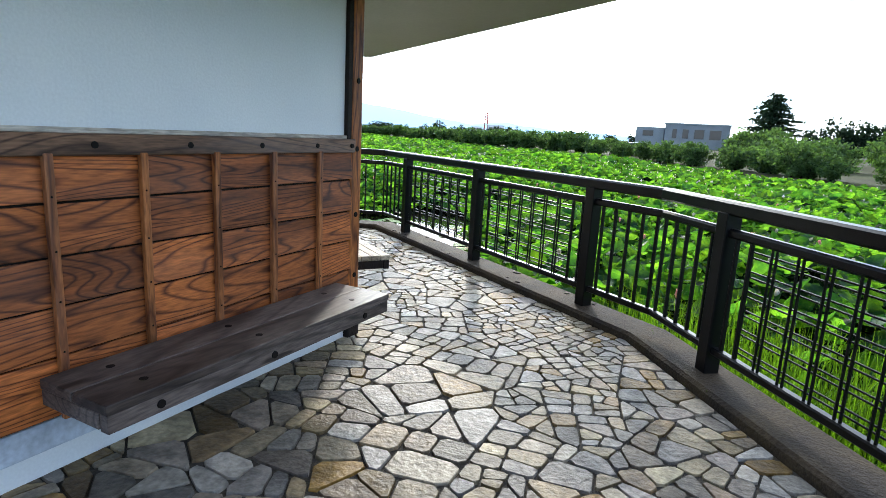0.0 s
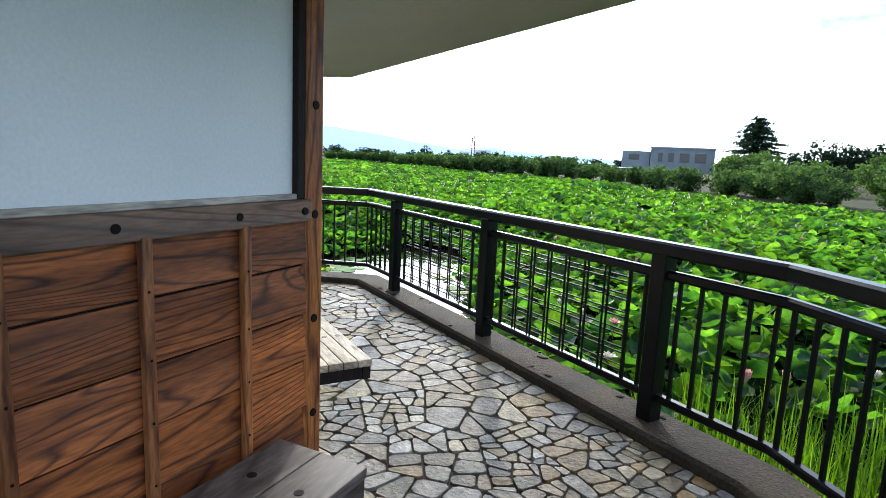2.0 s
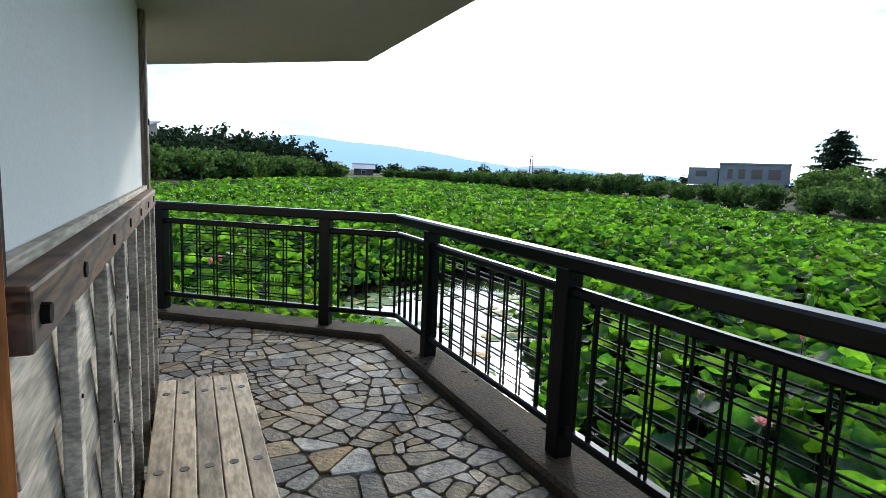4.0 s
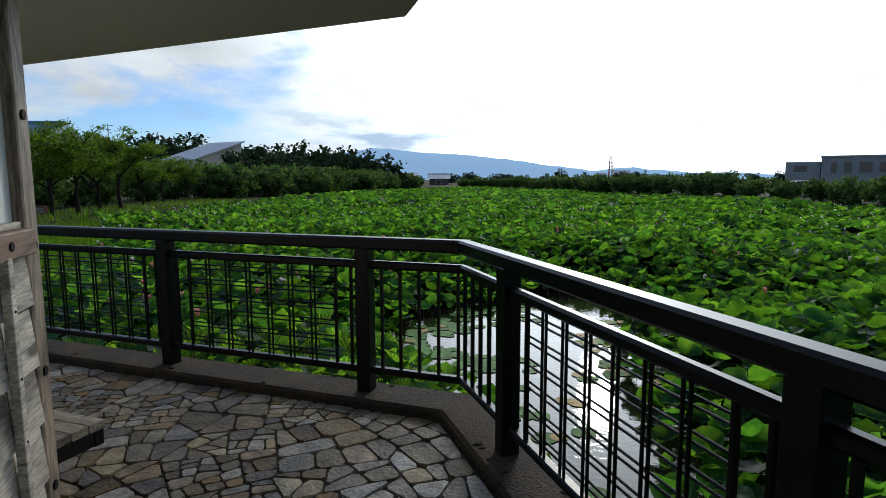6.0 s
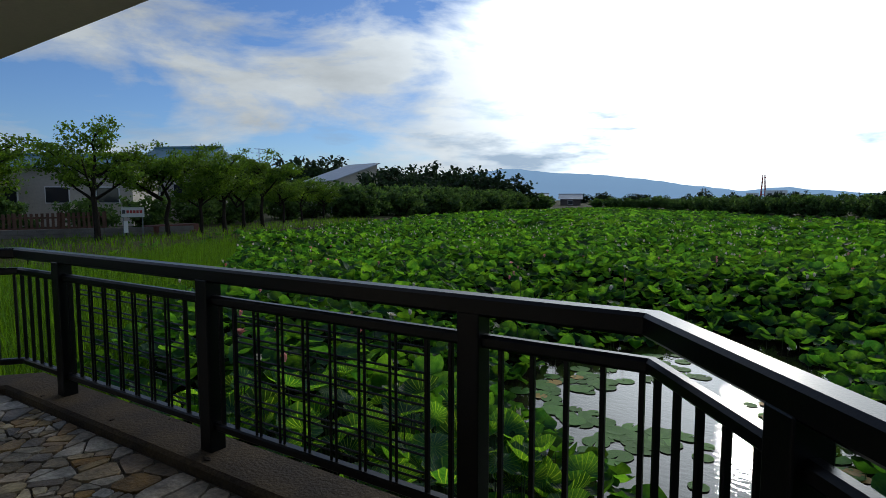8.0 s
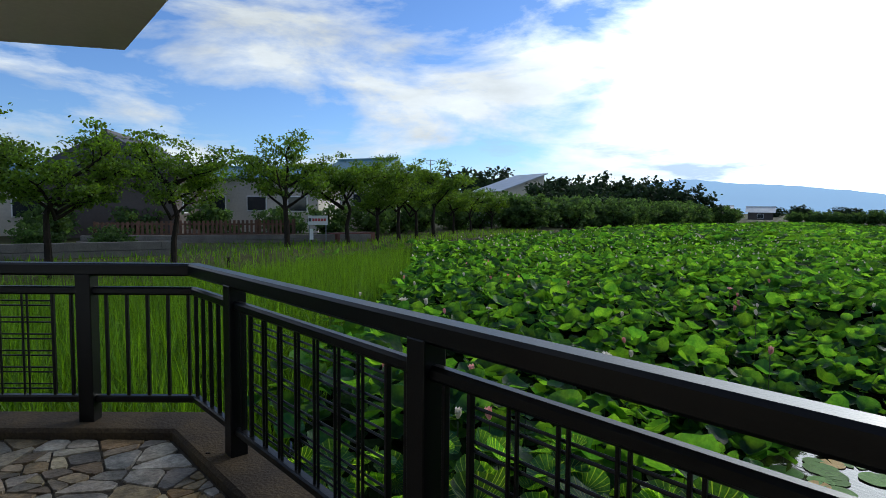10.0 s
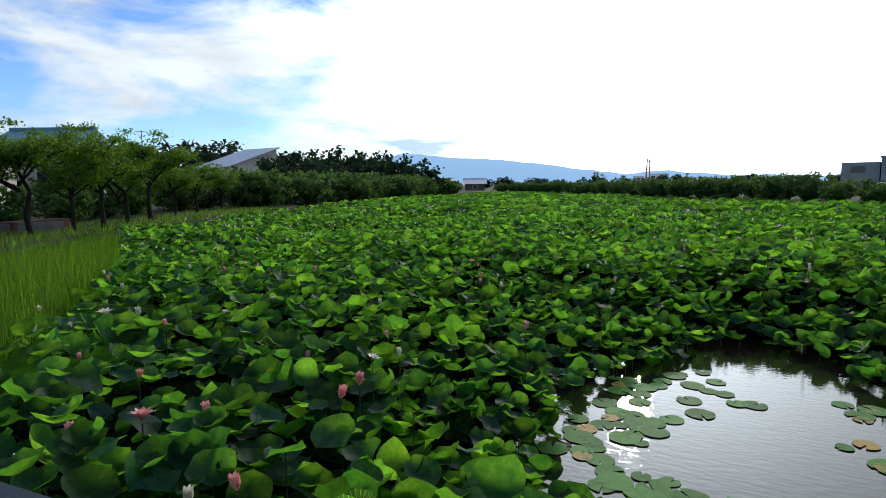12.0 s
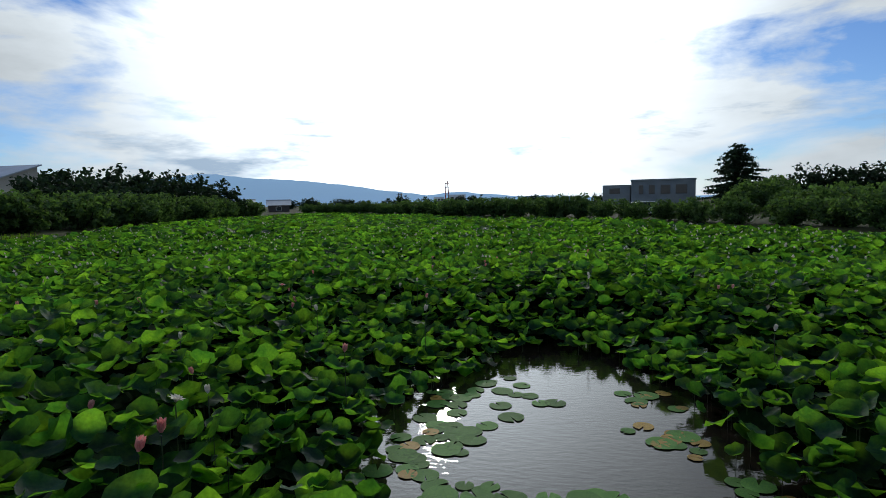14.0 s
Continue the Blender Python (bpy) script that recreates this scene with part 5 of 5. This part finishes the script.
# fallen leaves on the kerb
scrap = bpy.data.meshes.new("fallen_leaf")
bm = bmesh.new()
ring = [bm.verts.new((0.022 * math.cos(k * 0.785) * (1.4 if k % 4 == 0 else 0.8), 0.016 * math.sin(k * 0.785), 0.003 + 0.004 * (k % 2))) for k in range(8)]
low = [bm.verts.new((v.co.x, v.co.y, 0.0)) for v in ring]
bm.faces.new(ring)
bm.faces.new(low[::-1])
for k in range(8):
    bm.faces.new((low[k], low[(k + 1) % 8], ring[(k + 1) % 8], ring[k]))
bm.to_mesh(scrap)
bm.free()
scrap.materials.append(BARK)
for side, spots_on in ((1, 16), (2, 6)):
    m, length = side_frame(side)
    for _ in range(spots_on):
        ob = link_mesh("fallen_leaf", scrap, None)
        tagged(ob, "dry brown fallen leaf on the kerb", "leaf", "fallen leaves")
        ob.matrix_basis = m @ Matrix.Translation((rng.uniform(0.4, length - 0.4), rng.choice((-0.11, 0.09)) + rng.normal(0, 0.015), 0.0555)) @ Matrix.Rotation(rng.uniform(0, 6.28), 4, "Z") @ Matrix.Scale(rng.uniform(0.5, 1.1), 4)

# ---- mountains ----
ridge = [(-3024, 1139, 150), (-2616, 1675, 120), (-2210, 2090, 130), (-1792, 2406, 165), (-1690, 2480, 192), (-1595, 2542, 205), (-1397, 2656, 188), (-1161, 2768, 158), (-975, 2839, 135), (-815, 2889, 96), (-683, 2924, 80), (-550, 2951, 66), (-371, 2979, 74), (-148, 2999, 46), (138, 3000, 30), (715, 2965, 24), (1676, 2490, 20)]
bm = bmesh.new()
prev = None
pts = []
for (x0, y0, z0), (x1, y1, z1) in zip(ridge, ridge[1:]):
    for k in range(8):
        t = k / 8
        pts.append((x0 + (x1 - x0) * t, y0 + (y1 - y0) * t, z0 + (z1 - z0) * t))
for x, y, z in pts:
    z *= 0.76
    z += 9 * noise.noise(Vector((x * 0.006, y * 0.006, 0))) + 4 * noise.noise(Vector((x * 0.02, y * 0.02, 3)))
    col = [bm.verts.new((x * f, y * f, zz)) for f, zz in ((0.82, -30), (0.92, z * 0.45), (1.0, z), (1.2, -30))]
    if prev:
        for k in range(3):
            bm.faces.new((prev[k], col[k], col[k + 1], prev[k + 1]))
    prev = col
tagged(part("backdrop", bm, MOUNTAIN, smooth=True), "mountain range beyond the town, haze put in as blue glow", "mountains", kind="structure")


# ---- flagstones ----
def clip(poly, nx, ny, c):
    """Keeps the part of the polygon with nx*x + ny*y <= c."""
    out = []
    for i in range(len(poly)):
        (ax, ay), (bx, by) = poly[i], poly[(i + 1) % len(poly)]
        da, db = nx * ax + ny * ay - c, nx * bx + ny * by - c
        if da <= 0:
            out.append((ax, ay))
        if (da < 0 < db) or (db < 0 < da):
            t = da / (da - db)
            out.append((ax + (bx - ax) * t, ay + (by - ay) * t))
    return out


def area(poly):
    return 0.5 * abs(sum(poly[i - 1][0] * poly[i][1] - poly[i][0] * poly[i - 1][1] for i in range(len(poly))))


def crack(poly, g, out, target):
    """Breaks a slab by random straight cracks until its pieces are small enough."""
    s = area(poly)
    if s < target or len(poly) < 3:
        if s > 0.0012:
            out.append(poly)
        return
    cx, cy = sum(p[0] for p in poly) / len(poly), sum(p[1] for p in poly) / len(poly)
    flat = [p for p in poly]
    edges = [(flat[i - 1], flat[i]) for i in range(len(flat))]
    span = []
    for p, q in edges:
        l = math.hypot(q[0] - p[0], q[1] - p[1]) + 1e-9
        ux, uy = (q[0] - p[0]) / l, (q[1] - p[1]) / l
        along = [ux * r[0] + uy * r[1] for r in flat]
        across = [-uy * r[0] + ux * r[1] for r in flat]
        span.append(((max(along) - min(along)) / (max(across) - min(across) + 1e-9), math.atan2(uy, ux)))
    a = max(span)[1] + g.normal(0, 0.13)
    nx, ny = math.cos(a), math.sin(a)
    c = nx * cx + ny * cy + g.normal(0, 0.10) * math.sqrt(s)
    for piece in (clip(poly, nx, ny, c), clip(poly, -nx, -ny, -c)):
        if len(piece) >= 3:
            crack(piece, g, out, target * g.uniform(0.75, 1.3))


def shrink(poly, d):
    """Moves the sides of a convex piece inwards by d."""
    if sum(poly[i - 1][0] * poly[i][1] - poly[i][0] * poly[i - 1][1] for i in range(len(poly))) < 0:
        poly = poly[::-1]
    out = poly
    for i in range(len(poly)):
        (ax, ay), (bx, by) = poly[i], poly[(i + 1) % len(poly)]
        l = math.hypot(bx - ax, by - ay)
        if l < 1e-5 or len(out) < 3:
            continue
        nx, ny = (by - ay) / l, -(bx - ax) / l
        out = clip(out, nx, ny, nx * ax + ny * ay - d)
    return out


g = np.random.default_rng(21)
inner = offset(TERRACE, -0.185)
seeds = []
cand = np.stack([g.uniform(-5.3, 7.4, 9000), g.uniform(-5.9, 5.8, 9000)], 1)
keep = inside(inner, cand[:, 0], cand[:, 1]) & ~inside(offset(HUT, -0.35), cand[:, 0], cand[:, 1])
for px, py in cand[keep]:
    if all((px - q[0]) ** 2 + (py - q[1]) ** 2 > 0.42 ** 2 for q in seeds):
        seeds.append((px, py))
seeds = np.array(seeds)
ring_lines = []
for i in range(len(inner)):
    p, q = Vector(inner[i]), Vector(inner[(i + 1) % len(inner)])
    u = (q - p).normalized()
    ring_lines.append((u.y, -u.x, u.y * p.x - u.x * p.y))
loose_v, loose_f = [], []
stones = []
for i, (px, py) in enumerate(seeds):
    d2 = (seeds[:, 0] - px) ** 2 + (seeds[:, 1] - py) ** 2
    poly = [(px - 0.8, py - 0.8), (px + 0.8, py - 0.8), (px + 0.8, py + 0.8), (px - 0.8, py + 0.8)]
    for j in np.argsort(d2)[1:18]:
        qx, qy = seeds[j]
        dist = math.sqrt(d2[j])
        nx, ny = (qx - px) / dist, (qy - py) / dist
        poly = clip(poly, nx, ny, nx * px + ny * py + dist * 0.5)
    for nx, ny, c in ring_lines:
        if len(poly) >= 3:
            poly = clip(poly, nx, ny, c)
    if len(poly) < 3:
        continue
    pieces = []
    crack(poly, g, pieces, g.choice((0.013, 0.026, 0.048), p=(0.3, 0.4, 0.3)))
    for piece in pieces:
        piece = shrink(piece, 0.0048)
        if len(piece) >= 3 and area(piece) > 0.0015:
            mx, my = sum(p[0] for p in piece) / len(piece), sum(p[1] for p in piece) / len(piece)
            stones.append((mx, my, piece))
stones.sort(key=lambda s: (s[0] - 3.9) ** 2 / 3.0 + (s[1] - 1.2) ** 2 / 9.0)
for i, (px, py, poly) in enumerate(stones):
    tilt_x, tilt_y, top = g.normal(0, 0.006), g.normal(0, 0.006), g.uniform(-0.002, 0.003)
    soft = []
    n = len(poly)
    for k in range(n):
        (ax, ay), (bx, by), (cx, cy) = poly[k - 1], poly[k], poly[(k + 1) % n]
        soft.append((bx * 0.84 + ax * 0.16, by * 0.84 + ay * 0.16))
        soft.append((bx * 0.84 + cx * 0.16, by * 0.84 + cy * 0.16))
    n = len(soft)
    V = [(x - px, y - py, -0.016) for x, y in soft]
    V += [((x - px) * 0.985, (y - py) * 0.985, -0.004 + top) for x, y in soft]
    V += [((x - px) * 0.962, (y - py) * 0.962, top + tilt_x * (x - px) + tilt_y * (y - py)) for x, y in soft]
    F = [tuple(range(2 * n, 3 * n))]
    for a in (0, n):
        F += [(a + k, a + (k + 1) % n, a + n + (k + 1) % n, a + n + k) for k in range(n)]
    if i < 300:
        ob = link_mesh("flagstone", np_mesh("flagstone", V, F), STONE, floor)
        ob.location = (px, py, 0)
    else:
        b = len(loose_v)
        loose_v += [(x + px, y + py, z) for x, y, z in V]
        loose_f += [tuple(q + b for q in f) for f in F]
tagged(link_mesh("flagstones", np_mesh("flagstones", loose_v, loose_f), STONES, floor), kind="stuff")
